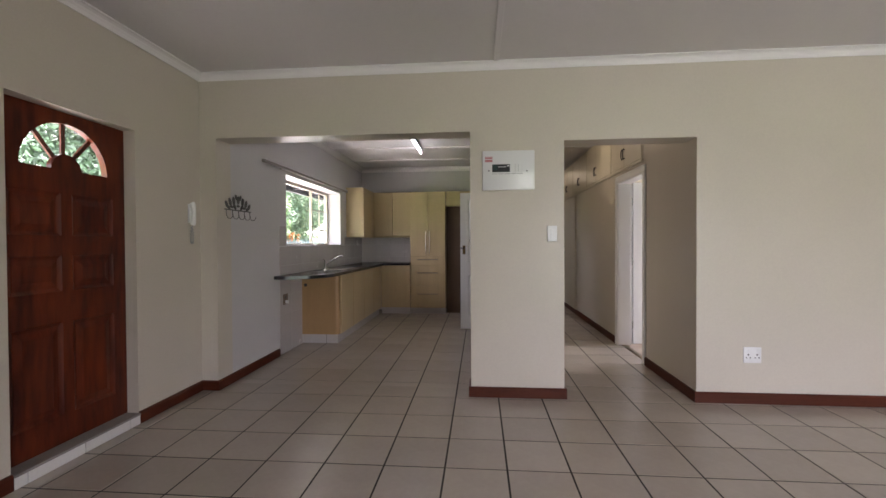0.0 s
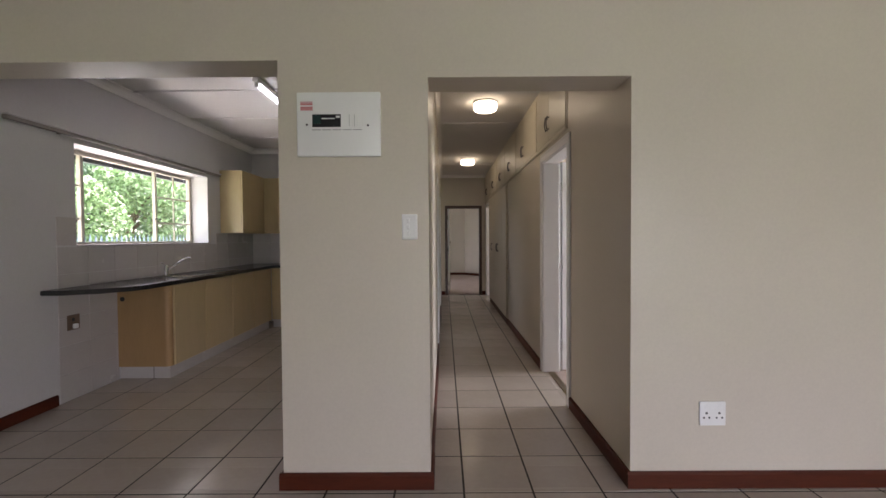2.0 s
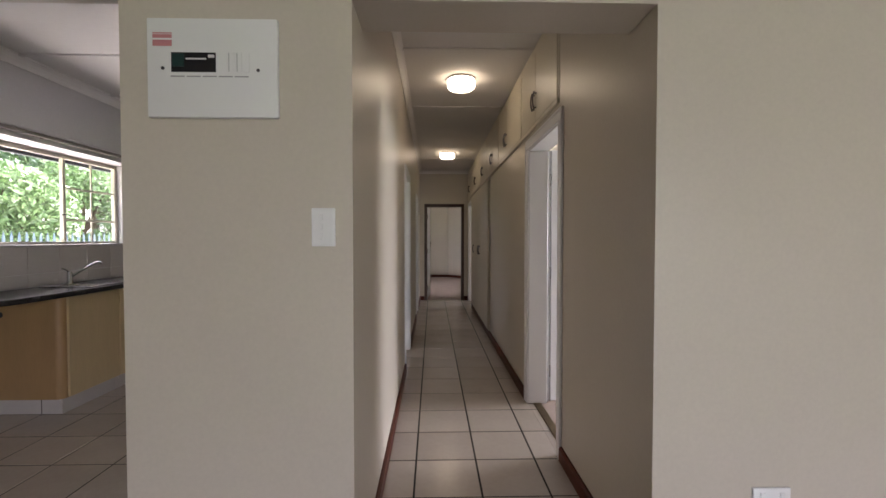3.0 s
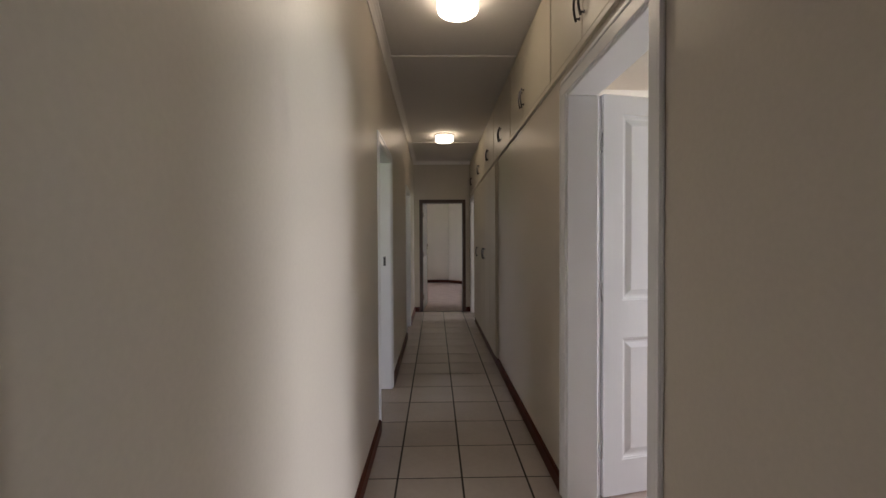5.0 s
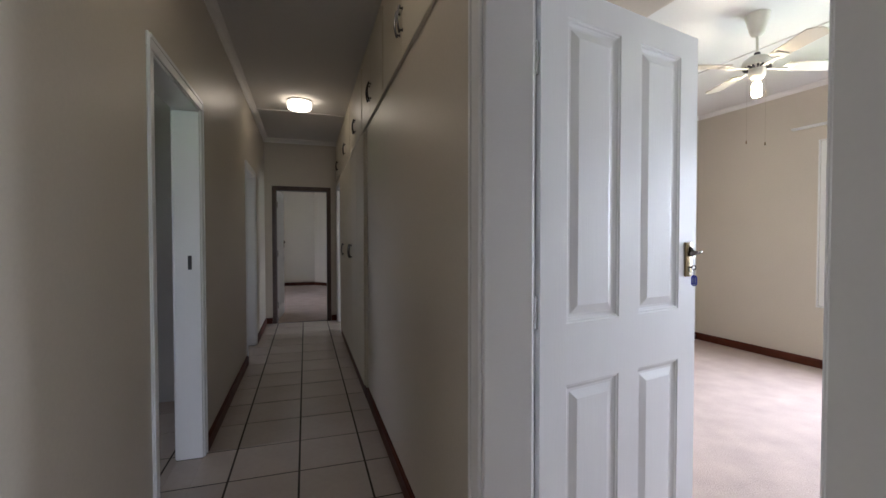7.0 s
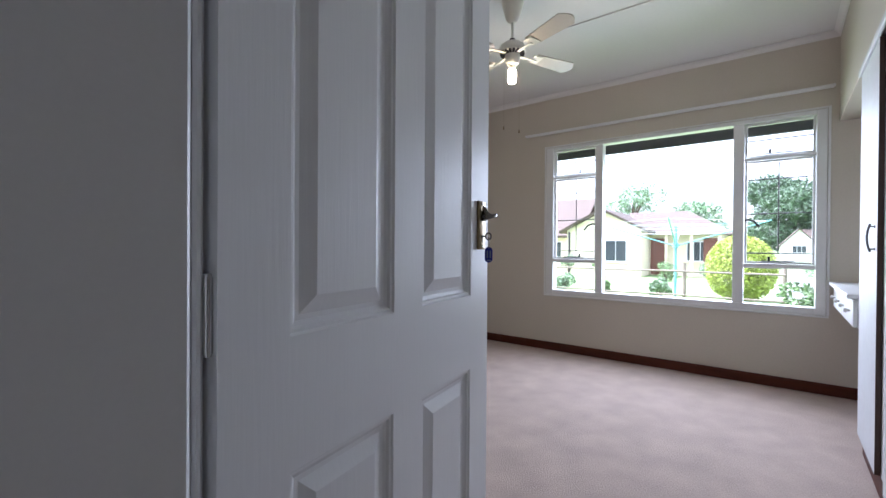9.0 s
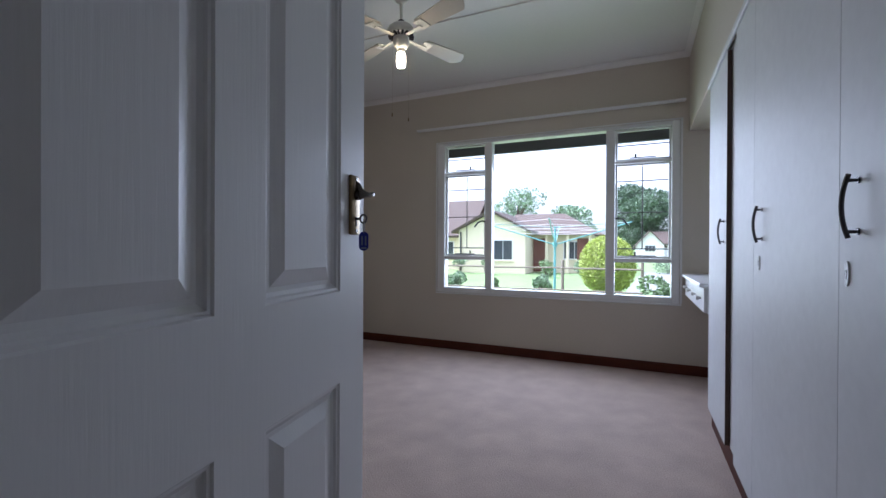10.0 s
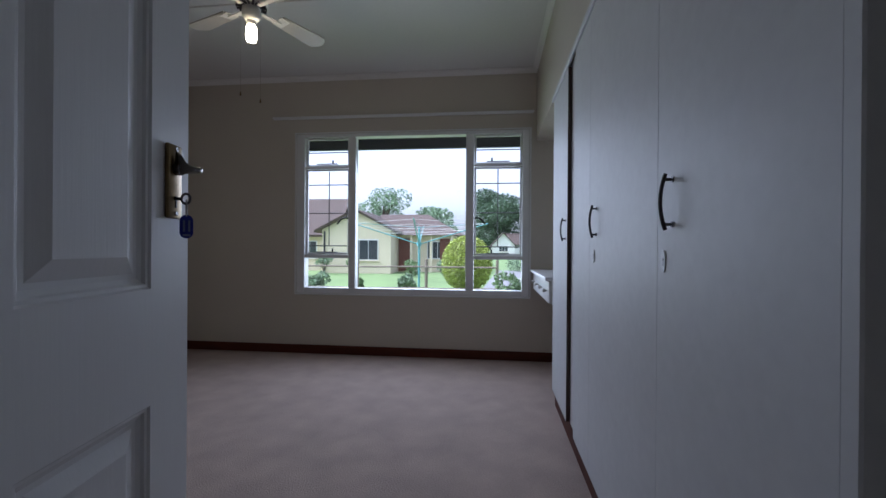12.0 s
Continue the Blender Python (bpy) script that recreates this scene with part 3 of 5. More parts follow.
entrance_door()
RISER = material("white_glazed_riser_tile", (0.74, 0.72, 0.69), 0.3, vary=0.08, scale=6, bump=0.03, random_amount=0.05)
STONE = material("worn_grey_threshold", (0.30, 0.27, 0.25), 0.6, vary=0.2, grain=80, bump=0.2)
step = tagged(new("trim_entrance_step"), "raised entrance threshold faced with white tiles", "step", "", "structure")
part("threshold_slab", box(bmesh.new(), -2.63, 1.858, 0.066, -2.378, 2.702, 0.081, 0.004), STONE, step, "worn grey threshold slab")
for y0, y1 in ((1.86, 1.925), (1.931, 2.265), (2.271, 2.61), (2.616, 2.702)):
    part("tile", box(bmesh.new(), -2.3995, y0, 0.002, -2.384, y1, 0.065, 0.002), RISER, step)

# ---- living room fixtures ----
board = thing("distribution_board", (0.296, 3.42, 1.728), "white electrical distribution board with breaker window on beige wall", "fuse box")
part("cover_plate", box(bmesh.new(), -0.213, -0.022, 0.0, 0.213, 0.0, 0.325, 0.006, 2), PLASTIC, board, smooth=True)
part("breaker_window", box(bmesh.new(), -0.133, -0.0235, 0.148, 0.012, -0.021, 0.212, 0.0008), BLACK, board, "black breaker window")
part("breaker", box(bmesh.new(), -0.128, -0.026, 0.165, -0.09, -0.0225, 0.207, 0.001), material("dark_green_breaker", (0.01, 0.04, 0.035), 0.4, bump=0), board, "dark green breaker")
part("breaker_switch", box(bmesh.new(), -0.085, -0.0265, 0.188, -0.018, -0.0225, 0.193, 0.001), PLASTIC, board)
part("breaker_switch", box(bmesh.new(), -0.012, -0.0265, 0.194, 0.008, -0.0225, 0.204, 0.001), PLASTIC, board)
for x in (0.05, 0.075, 0.10):
    part("blank_cover", box(bmesh.new(), x, -0.0245, 0.148, x + 0.022, -0.021, 0.212, 0.001), PLASTIC, board)
PINK = material("faded_red_print", (0.55, 0.22, 0.23), 0.6, vary=0.1, bump=0)
for z0, z1 in ((0.272, 0.276), (0.258, 0.270), (0.232, 0.252)):
    part("warning_label", box(bmesh.new(), -0.192, -0.0228, z0, -0.130, -0.0215, z1), PINK, board, "faded red warning label")
GREY = material("grey_print", (0.35, 0.35, 0.35), 0.6, vary=0.1, bump=0)
for i in range(5):
    part("marking_strip", box(bmesh.new(), -0.135 + i * 0.052, -0.0228, 0.132, -0.09 + i * 0.052, -0.0215, 0.136), GREY, board, "grey marking strip")
for x in (0.0555, 0.082):
    part("cover_seam", box(bmesh.new(), x - 0.001, -0.0252, 0.15, x + 0.001, -0.0215, 0.21), GREY, board, "dark seam between blank covers")
for x, z in ((-0.16, 0.16), (0.15, 0.155)):
    part("screw", cyl(bmesh.new(), (x, -0.0215, z), (x, -0.0245, z), 0.0055, n=12), DSTEEL, board)

sw = thing("light_switch", (0.652, 3.42, 1.302), "white three-gang light switch on the beige pier", "switch")
part("plate", box(bmesh.new(), -0.04, -0.010, 0.0, 0.04, 0.0, 0.13, 0.004, 2), PLASTIC, sw, smooth=True)
for z in (0.034, 0.066, 0.098):
    part("rocker", box(bmesh.new(), -0.014, -0.0135, z - 0.011, 0.0, -0.009, z + 0.011, 0.002), PLASTIC, sw)
part("cover_frame", box(bmesh.new(), -0.033, -0.0112, 0.008, 0.033, -0.0095, 0.122, 0.001), PLASTIC, sw)

sock = thing("wall_socket", (2.212, 3.42, 0.328), "white double power socket with two switches on beige wall", "socket")
part("plate", box(bmesh.new(), -0.067, -0.011, 0.0, 0.067, 0.0, 0.125, 0.004, 2), PLASTIC, sock, smooth=True)
for s in (-1, 1):
    part("rocker", box(bmesh.new(), s * 0.035 - 0.009, -0.0145, 0.088, s * 0.035 + 0.009, -0.010, 0.110, 0.002), PLASTIC, sock)
    bm = bmesh.new()
    for dx, dz, r in ((0, 0.066, 0.0065), (-0.014, 0.042, 0.0052), (0.014, 0.042, 0.0052)):
        cyl(bm, (s * 0.033 + dx, -0.0108, dz), (s * 0.033 + dx, -0.0116, dz), r, n=14)
    part("socket_holes", bm, BLACK, sock, "black round socket holes")

phone = thing("intercom_phone", (-2.40, 3.285, 1.285), "white wall intercom handset with hanging curly cord", "intercom")
part("base_plate", box(bmesh.new(), 0, -0.034, 0.19, 0.022, 0.034, 0.35, 0.006, 2), PLASTIC, phone, smooth=True)
bm = tube(bmesh.new(), [(0.026 + 0.016 * math.sin(math.pi * i / 10) ** 0.5, -0.006, 0.175 + 0.0185 * i) for i in range(11)], lambda s: 0.014 + 0.007 * abs(2 * s - 1) ** 2, 12)
part("handset", bm, PLASTIC, phone, smooth=True)
bm = tube(bmesh.new(), [(0.022 + 0.007 * math.cos(i * 1.5), -0.01 + 0.016 * math.sin(i / 72 * math.pi * 2) + 0.007 * math.sin(i * 1.5), 0.165 - 0.15 * math.sin(i / 72 * math.pi)) for i in range(73)], 0.003, 5)
part("curly_cord", bm, GREY, phone, "grey coiled cord", True)

# ---- passage lamps and cupboards ----
for i, (x, y) in enumerate(((1.28, 5.86), (1.27, 9.22))):
    lamp = thing("ceiling_lamp", (x, y, HC - 0.095), "round white glass ceiling lamp, switched on", "ceiling lamp", "lamps along the passage ceiling")
    part("base", lathe(bmesh.new(), [(0.10, 0.095), (0.128, 0.095), (0.131, 0.08), (0.118, 0.074)][::-1]), PLASTIC, lamp, smooth=True)
    part("shade", lathe(bmesh.new(), [(0.08, 0.0), (0.108, 0.004), (0.121, 0.014), (0.124, 0.03), (0.124, 0.072), (0.10, 0.0735)]), GLOW, lamp, "glowing frosted glass drum", True)


CB = 2.15   # underside of the high cupboards


def passage_cupboard(y0, y1, hy):
    t = thing("wall_cupboard", (1.795, (y0 + y1) / 2, CB), "cream painted high-level cupboard above the passage wall", "cupboard", "cupboards along the passage")
    w = (y1 - y0) / 2
    part("body", box(bmesh.new(), 0.004, -w, 0.02, 0.108, w, HC - CB), CUPB, t)
    part("bottom_rail", box(bmesh.new(), -0.022, -w + 0.001, 0.0, 0.108, w - 0.001, 0.032, 0.004), CUPB, t)
    part("stile", box(bmesh.new(), -0.010, -w + 0.001, 0.034, 0.003, -w + 0.026, HC - CB - 0.015, 0.002), CUPB, t)
    part("top_rail", box(bmesh.new(), -0.010, -w + 0.027, 0.560, 0.003, w - 0.001, HC - CB - 0.012, 0.002), CUPB, t)
    c = hy - (y0 + y1) / 2
    for a, b, s in ((-w + 0.03, c - 0.002, -1), (c + 0.002, w - 0.004, 1)):
        d = part("door", box(bmesh.new(), -0.016, a, 0.038, 0.002, b, 0.556, 0.003), CUPB, t)
        bow_handle(d, (-0.016, (c - 0.03) if s < 0 else (c + 0.03), 0.19), 0.13, DSTEEL, (-1, 0, 0), 0.0055)
    return t


for y0, y1, hy in ((4.552, 5.62, 5.13), (5.622, 6.90, 6.38), (6.902, 7.93, 7.44), (7.932, 8.96, 8.45), (8.962, 10.15, 9.52), (10.152, 11.178, 10.75)):
    passage_cupboard(y0, y1, hy)

tall = thing("linen_cupboard", (1.79, 8.92, 0.0), "tall cream built-in linen cupboard along the passage", "cupboard")
part("frame", box(bmesh.new(), -0.012, -1.23, 0.0, -0.001, 1.23, 2.135, 0.002), CUPB, tall)
part("plinth", box(bmesh.new(), -0.02, -1.23, 0.002, -0.0125, 1.23, 0.085, 0.002), SKIRT, tall, "red-brown timber plinth")
for a, b, hy in ((-1.215, -0.725, None), (-0.72, -0.225, -0.29), (-0.22, 0.275, -0.15), (0.28, 0.735, 0.64), (0.74, 1.215, None)):
    d = part("door", box(bmesh.new(), -0.030, a, 0.10, -0.0125, b, 2.11, 0.003), CUPB, tall)
    if hy is not None:
        bow_handle(d, (-0.030, hy, 1.15), 0.14, DSTEEL, (-1, 0, 0), 0.006)


# ---- kitchen ----
WTILE = material("pale_lilac_wall_tile", (0.52, 0.48, 0.46), 0.25, vary=0.05, scale=5, bump=0.02, random_amount=0.04)
HOOKM = material("grey_wrought_metal", (0.16, 0.15, 0.145), 0.45, 0.5, vary=0.2, bump=0.05)
def bar_handle(parent, p, q, out, mat):
    p, q, n = Vector(p), Vector(q), Vector(out)
    bm = cyl(bmesh.new(), p + n * 0.028, q + n * 0.028, 0.006, n=10)
    for s in (0.12, 0.88):
        e = p.lerp(q, s)
        cyl(bm, e, e + n * 0.028, 0.0045, n=8)
    return part("handle", bm, mat, parent, "brushed steel bar handle", True)


def slab(bm, x0, y0, z0, x1, y1, z1):
    return box(bm, x0, y0, z0, x1, y1, z1, 0.003)


for k in range(4):
    y0 = 5.22 + k * 0.58
    c = thing("base_cabinet", (-2.005, y0 + 0.28, 0.0), "cream maple base cabinet under the dark worktop", "cabinet", "kitchen base cabinets")
    if k == 0:
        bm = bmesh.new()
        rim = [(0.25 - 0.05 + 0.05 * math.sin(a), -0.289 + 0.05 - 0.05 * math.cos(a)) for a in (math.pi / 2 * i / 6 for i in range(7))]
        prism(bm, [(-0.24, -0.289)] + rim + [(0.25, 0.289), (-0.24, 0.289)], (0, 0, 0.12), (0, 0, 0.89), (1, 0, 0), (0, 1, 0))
        part("carcass", bm, CABEND, c, "warm maple end carcass with rounded corner, darkened for shade")
    else:
        part("carcass", box(bmesh.new(), -0.24, -0.289, 0.12, 0.25, 0.289, 0.89), CABINET, c)
    part("plinth", box(bmesh.new(), -0.24, -0.289 + (0.03 if k == 0 else 0), 0.002, 0.225, 0.289, 0.118), WTILE, c, "pale tiled plinth")
    d = part("door", slab(bmesh.new(), 0.252, -0.286 + (0.045 if k == 0 else 0), 0.125, 0.271, 0.286, 0.885), CABINET, c)
    if k == 0:
        for x in (0.07,):
            part("plinth_joint", box(bmesh.new(), x, -0.2612, 0.004, x + 0.004, -0.258, 0.116), GROUT, c)
        part("cable_hole", cyl(bmesh.new(), (-0.19, -0.2885, 0.76), (-0.19, -0.292, 0.76), 0.022, n=18), BLACK, c, "round black cable hole")
c = thing("base_cabinet", (-1.475, 7.83, 0.0), "cream maple corner base cabinet under the dark worktop", "cabinet", "kitchen base cabinets")
part("carcass", box(bmesh.new(), -0.268, -0.25, 0.12, 0.262, 0.26, 0.89), CABINET, c)
part("plinth", box(bmesh.new(), -0.268, -0.22, 0.002, 0.262, 0.26, 0.118), WTILE, c)
part("door", slab(bmesh.new(), -0.266, -0.271, 0.125, 0.260, -0.252, 0.885), CABINET, c)

bm = bmesh.new()
outline = ((-2.243, 4.44), (-2.10, 4.44), (-1.88, 4.55), (-1.74, 4.70), (-1.695, 4.86), (-1.695, 7.53), (-1.212, 7.53), (-1.212, 8.098), (-2.243, 8.098))
prism(bm, outline, (0, 0, 0.892), (0, 0, 0.931), (1, 0, 0), (0, 1, 0))
bmesh.ops.bevel(bm, geom=[e for e in bm.edges], offset=0.006, segments=2, affect="EDGES")
worktop = solid("worktop", bm, COUNTER, "dark speckled stone worktop running round the kitchen corner", "worktop")

sink = thing("kitchen_sink", (-1.985, 6.08, 0.9315), "stainless steel double sink set in the dark worktop", "sink")
bm = bmesh.new()
box(bm, -0.215, -0.56, 0.0, 0.215, 0.56, 0.006, 0.003)
part("drainer_rim", bm, STEEL, sink)
# Bowls are nearly flat; dark metal stands in for their inner shade.
for y in (-0.16, 0.22):
    bm = bmesh.new()
    rings = [[bm.verts.new((sx * a, y + sy * b, z)) for sx, sy in ((-1, -1), (1, -1), (1, 1), (-1, 1))]
             for a, b, z in ((0.17, 0.165, 0.008), (0.155, 0.15, 0.0085), (0.15, 0.145, 0.0068), (0.05, 0.05, 0.0064))]
    for u, v in zip(rings, rings[1:]):
        for i in range(4):
            bm.faces.new((u[i], u[(i + 1) % 4], v[(i + 1) % 4], v[i]))
    bm.faces.new(rings[-1])
    part("bowl", bm, DSTEEL, sink, "steel bowl, its shade given by dark metal")
for i in range(5):
    part("drain_rib", box(bmesh.new(), -0.14 + i * 0.07, -0.53, 0.006, -0.13 + i * 0.07, -0.36, 0.010, 0.002), STEEL, sink)
tap = thing("sink_mixer_tap", (-2.12, 5.74, 0.938), "chrome sink mixer tap with raised spout", "tap")
part("tap_body", lathe(bmesh.new(), [(0.028, 0.0), (0.026, 0.012), (0.021, 0.02), (0.021, 0.09), (0.017, 0.105), (0.006, 0.11)]), STEEL, tap, smooth=True)
part("spout", tube(bmesh.new(), [(0.0, 0.0, 0.05), (0.06, 0.02, 0.10), (0.13, 0.04, 0.15), (0.19, 0.06, 0.185), (0.215, 0.068, 0.183), (0.222, 0.07, 0.17)], 0.010, 10), STEEL, tap, smooth=True)
part("lever", tube(bmesh.new(), [(0, 0, 0.10), (-0.01, -0.03, 0.125), (-0.015, -0.06, 0.135)], 0.006, 8), STEEL, tap, smooth=True)

up = thing("upper_cabinet", (-2.09, 7.585, 1.435), "cream upper wall cabinet beside the kitchen window", "cabinet", "kitchen upper cabinets")
part("carcass", box(bmesh.new(), -0.158, -0.48, 0.0, 0.13, 0.512, 0.83), CABINET, up)
part("pelmet", slab(bmesh.new(), -0.158, -0.485, -0.03, 0.155, 0.486, 0.028), CABINET, up)
part("door", slab(bmesh.new(), 0.132, -0.478, 0.032, 0.152, 0.195, 0.826), CABINET, up)
up = thing("upper_cabinet", (-1.605, 7.95, 1.435), "cream upper wall cabinet over the worktop", "cabinet", "kitchen upper cabinets")
part("carcass", box(bmesh.new(), -0.333, -0.13, 0.0, 0.390, 0.148, 0.82), CABINET, up)
part("pelmet", slab(bmesh.new(), -0.328, -0.155, -0.03, 0.390, 0.148, -0.001), CABINET, up)
for a, b in ((-0.330, 0.028), (0.032, 0.388)):
    part("door", slab(bmesh.new(), a, -0.151, 0.004, b, -0.132, 0.816), CABINET, up)

tu = thing("pantry_cabinet", (-0.888, 7.88, 0.0), "tall cream pantry cabinet with doors over three drawers", "cabinet")
part("carcass", box(bmesh.new(), -0.323, -0.26, 0.11, 0.323, 0.218, 2.235), CABINET, tu)
part("plinth", box(bmesh.new(), -0.323, -0.235, 0.002, 0.323, 0.218, 0.108), WTILE, tu)
for a, b, hx in ((-0.320, -0.003, -0.035), (0.003, 0.320, 0.035)):
    d = part("door", slab(bmesh.new(), a + 0.002, -0.281, 1.062, b - 0.002, -0.262, 2.225), CABINET, tu)
    bar_handle(d, (hx, -0.281, 1.10), (hx, -0.281, 1.51), (0, -1, 0), STEEL)
for z0, z1 in ((0.90, 1.052), (0.525, 0.893), (0.12, 0.518)):
    d = part("drawer", slab(bmesh.new(), -0.320, -0.281, z0, 0.320, -0.262, z1), CABINET, tu)
    zh = (z0 + z1) / 2 + (z1 - z0) * 0.12
    bar_handle(d, (-0.19, -0.281, zh), (0.19, -0.281, zh), (0, -1, 0), STEEL)
fr = thing("fridge_housing", (-0.25, 7.88, 0.0), "dark brown fridge recess with a cream bridging cabinet", "cabinet")
part("back_panel", box(bmesh.new(), -0.305, -0.12, 0.002, 0.29, -0.10, 1.965), BROWNP, fr, "dark brown back panel")
part("side_panel", box(bmesh.new(), 0.292, -0.26, 0.002, 0.320, 0.218, 2.235), BROWNP, fr)
part("bridge_cabinet", box(bmesh.new(), -0.305, -0.26, 1.968, 0.290, 0.218, 2.235), CABINET, fr)
part("bridge_door", slab(bmesh.new(), -0.303, -0.281, 1.972, 0.288, -0.262, 2.230), CABINET, fr)

splash = tagged(new("trim_splashback"), "pale glazed wall tiles above the worktop", "splashback", "", "structure")
for i in range(12):
    for j, (z0, z1) in enumerate(((0.934, 1.035), (1.039, 1.268), (1.272, 1.50))):
        y0, y1 = 4.60 + i * 0.298, 4.60 + i * 0.298 + 0.294
        y1 = min(y1, 8.09)
        if j == 2 and y1 > 4.78 and y0 < 6.81:
            if y0 < 4.78:
                y1 = 4.78
            else:
                continue
        if j == 1 and y1 > 4.78 and y0 < 6.81:
            z1 = 1.257
        if j == 2 and y0 > 6.9:
            z1 = 1.40
        if j == 0 and y0 < 5.2:
            for za, zb in ((0.004, 0.226), (0.23, 0.452), (0.456, 0.678), (0.682, 0.889)):
                part("tile", box(bmesh.new(), -2.2495, y0, za, -2.243, min(y1, 5.219), zb, 0.0015), WTILE, splash)
        if y1 - y0 > 0.02:
            part("tile", box(bmesh.new(), -2.2495, y0, z0, -2.243, y1, z1, 0.0015), WTILE, splash)
for i in range(4):
    for z0, z1 in ((0.934, 1.035), (1.039, 1.268), (1.272, 1.40)):
        x0 = -2.24 + i * 0.28
        part("tile", box(bmesh.new(), x0, 8.093, z0, min(x0 + 0.276, -1.212), 8.0995, z1, 0.0015), WTILE, splash)

FRAME = material("white_steel_window_paint", (0.74, 0.74, 0.73), 0.35, vary=0.04, bump=0.04)
IRON = material("dark_window_hardware", (0.03, 0.028, 0.028), 0.4, 0.6, vary=0.2, bump=0.05)


def bars(parent, name, mat, rects, x0, x1, bevel=0.004, label=""):
    for y0, y1, z0, z1 in rects:
        part(name, box(bmesh.new(), x0, y0, z0, x1, y1, z1, bevel), mat, parent, label)


FRAMEK = material("beige_steel_window_paint", (0.46, 0.41, 0.33), 0.4, vary=0.08, bump=0.04)
kw = tagged(new("window_1"), "white steel kitchen window in a deep plastered reveal", "window", "", "structure")
bars(kw, "window_frame", FRAMEK, ((4.792, 4.832, 1.262, 2.123), (6.758, 6.798, 1.262, 2.123), (4.833, 6.757, 1.262, 1.300), (4.833, 6.757, 2.083, 2.123)), -2.50, -2.46)
bars(kw, "mullion", FRAMEK, ((5.095, 5.13, 1.301, 2.082), (6.10, 6.13, 1.301, 2.082)), -2.50, -2.46)
bars(kw, "glazing_bar", FRAMEK, ((4.833, 5.089, 1.50, 1.518), (4.833, 5.089, 1.80, 1.818), (6.131, 6.757, 1.50, 1.518), (6.131, 6.757, 1.80, 1.818), (6.45, 6.465, 1.301, 2.082)), -2.49, -2.475, 0.002)
g = part("pane", box(bmesh.new(), -2.4845, 4.82, 1.285, -2.4805, 6.77, 2.095), GLASS, kw)
g.visible_shadow = False
for y in (5.14, 6.08):
    part("stay", tube(bmesh.new(), [(-2.46, y, 1.55), (-2.43, y + 0.02, 1.56), (-2.415, y + 0.05, 1.54)], 0.006, 8), IRON, kw, "dark casement catch", True)
part("window_sill", box(bmesh.new(), -2.46, 4.794, 1.261, -2.235, 6.796, 1.277, 0.004), WTILE, kw, "pale tiled sill")

RAILM = material("dull_grey_brown_metal", (0.26, 0.235, 0.215), 0.5, 0.3, vary=0.15, bump=0.03)
rail = thing("curtain_rail", (-2.25, 5.64, 2.19), "white painted wooden curtain rail above the kitchen window", "curtain rail")
part("board", box(bmesh.new(), 0.0, -1.44, 0.004, 0.055, 1.42, 0.018, 0.004), WALLK, rail, "pale painted top board")
part("track", box(bmesh.new(), 0.018, -1.43, -0.026, 0.050, 1.41, 0.003, 0.003), RAILM, rail, "dull metal track")
part("end_cap", box(bmesh.new(), 0.014, -1.452, -0.028, 0.054, -1.4305, 0.003, 0.006, 2), RAILM, rail, "dull metal end cap")
for y in (-1.0, 0.0, 1.0):
    part("bracket", box(bmesh.new(), 0.0, y - 0.012, -0.03, 0.017, y + 0.012, 0.003, 0.002), RAILM, rail)

tubelamp = thing("fluorescent_light", (-0.845, 5.77, KC - 0.085), "fluorescent tube batten on the kitchen ceiling, switched on", "ceiling light")
part("batten", box(bmesh.new(), -0.03, -0.71, 0.04, 0.03, 0.71, 0.085, 0.005), PLASTIC, tubelamp)
part("tube", cyl(bmesh.new(), (0, -0.67, 0.018), (0, 0.67, 0.018), 0.014, n=14), TUBE, tubelamp, "glowing white tube", True)
for s in (-1, 1):
    part("lamp_holder", box(bmesh.new(), -0.016, s * 0.685 - 0.014, 0.0, 0.016, s * 0.685 + 0.014, 0.042, 0.003), PLASTIC, tubelamp)

hook = thing("coat_hook_rack", (-2.25, 3.75, 1.52), "dark metal leaf-pattern coat hook rack on the kitchen wall", "coat rack")
part("bar", box(bmesh.new(), 0.004, -0.225, 0.088, 0.012, 0.225, 0.098, 0.002), HOOKM, hook)
for i in range(5):
    y = -0.2 + i * 0.1
    part("hook", tube(bmesh.new(), [(0.01, y, 0.09), (0.012, y, 0.04), (0.022, y + 0.01, 0.012), (0.042, y + 0.02, 0.008), (0.056, y + 0.028, 0.028), (0.058, y + 0.03, 0.045)], 0.0036, 7), HOOKM, hook, smooth=True)
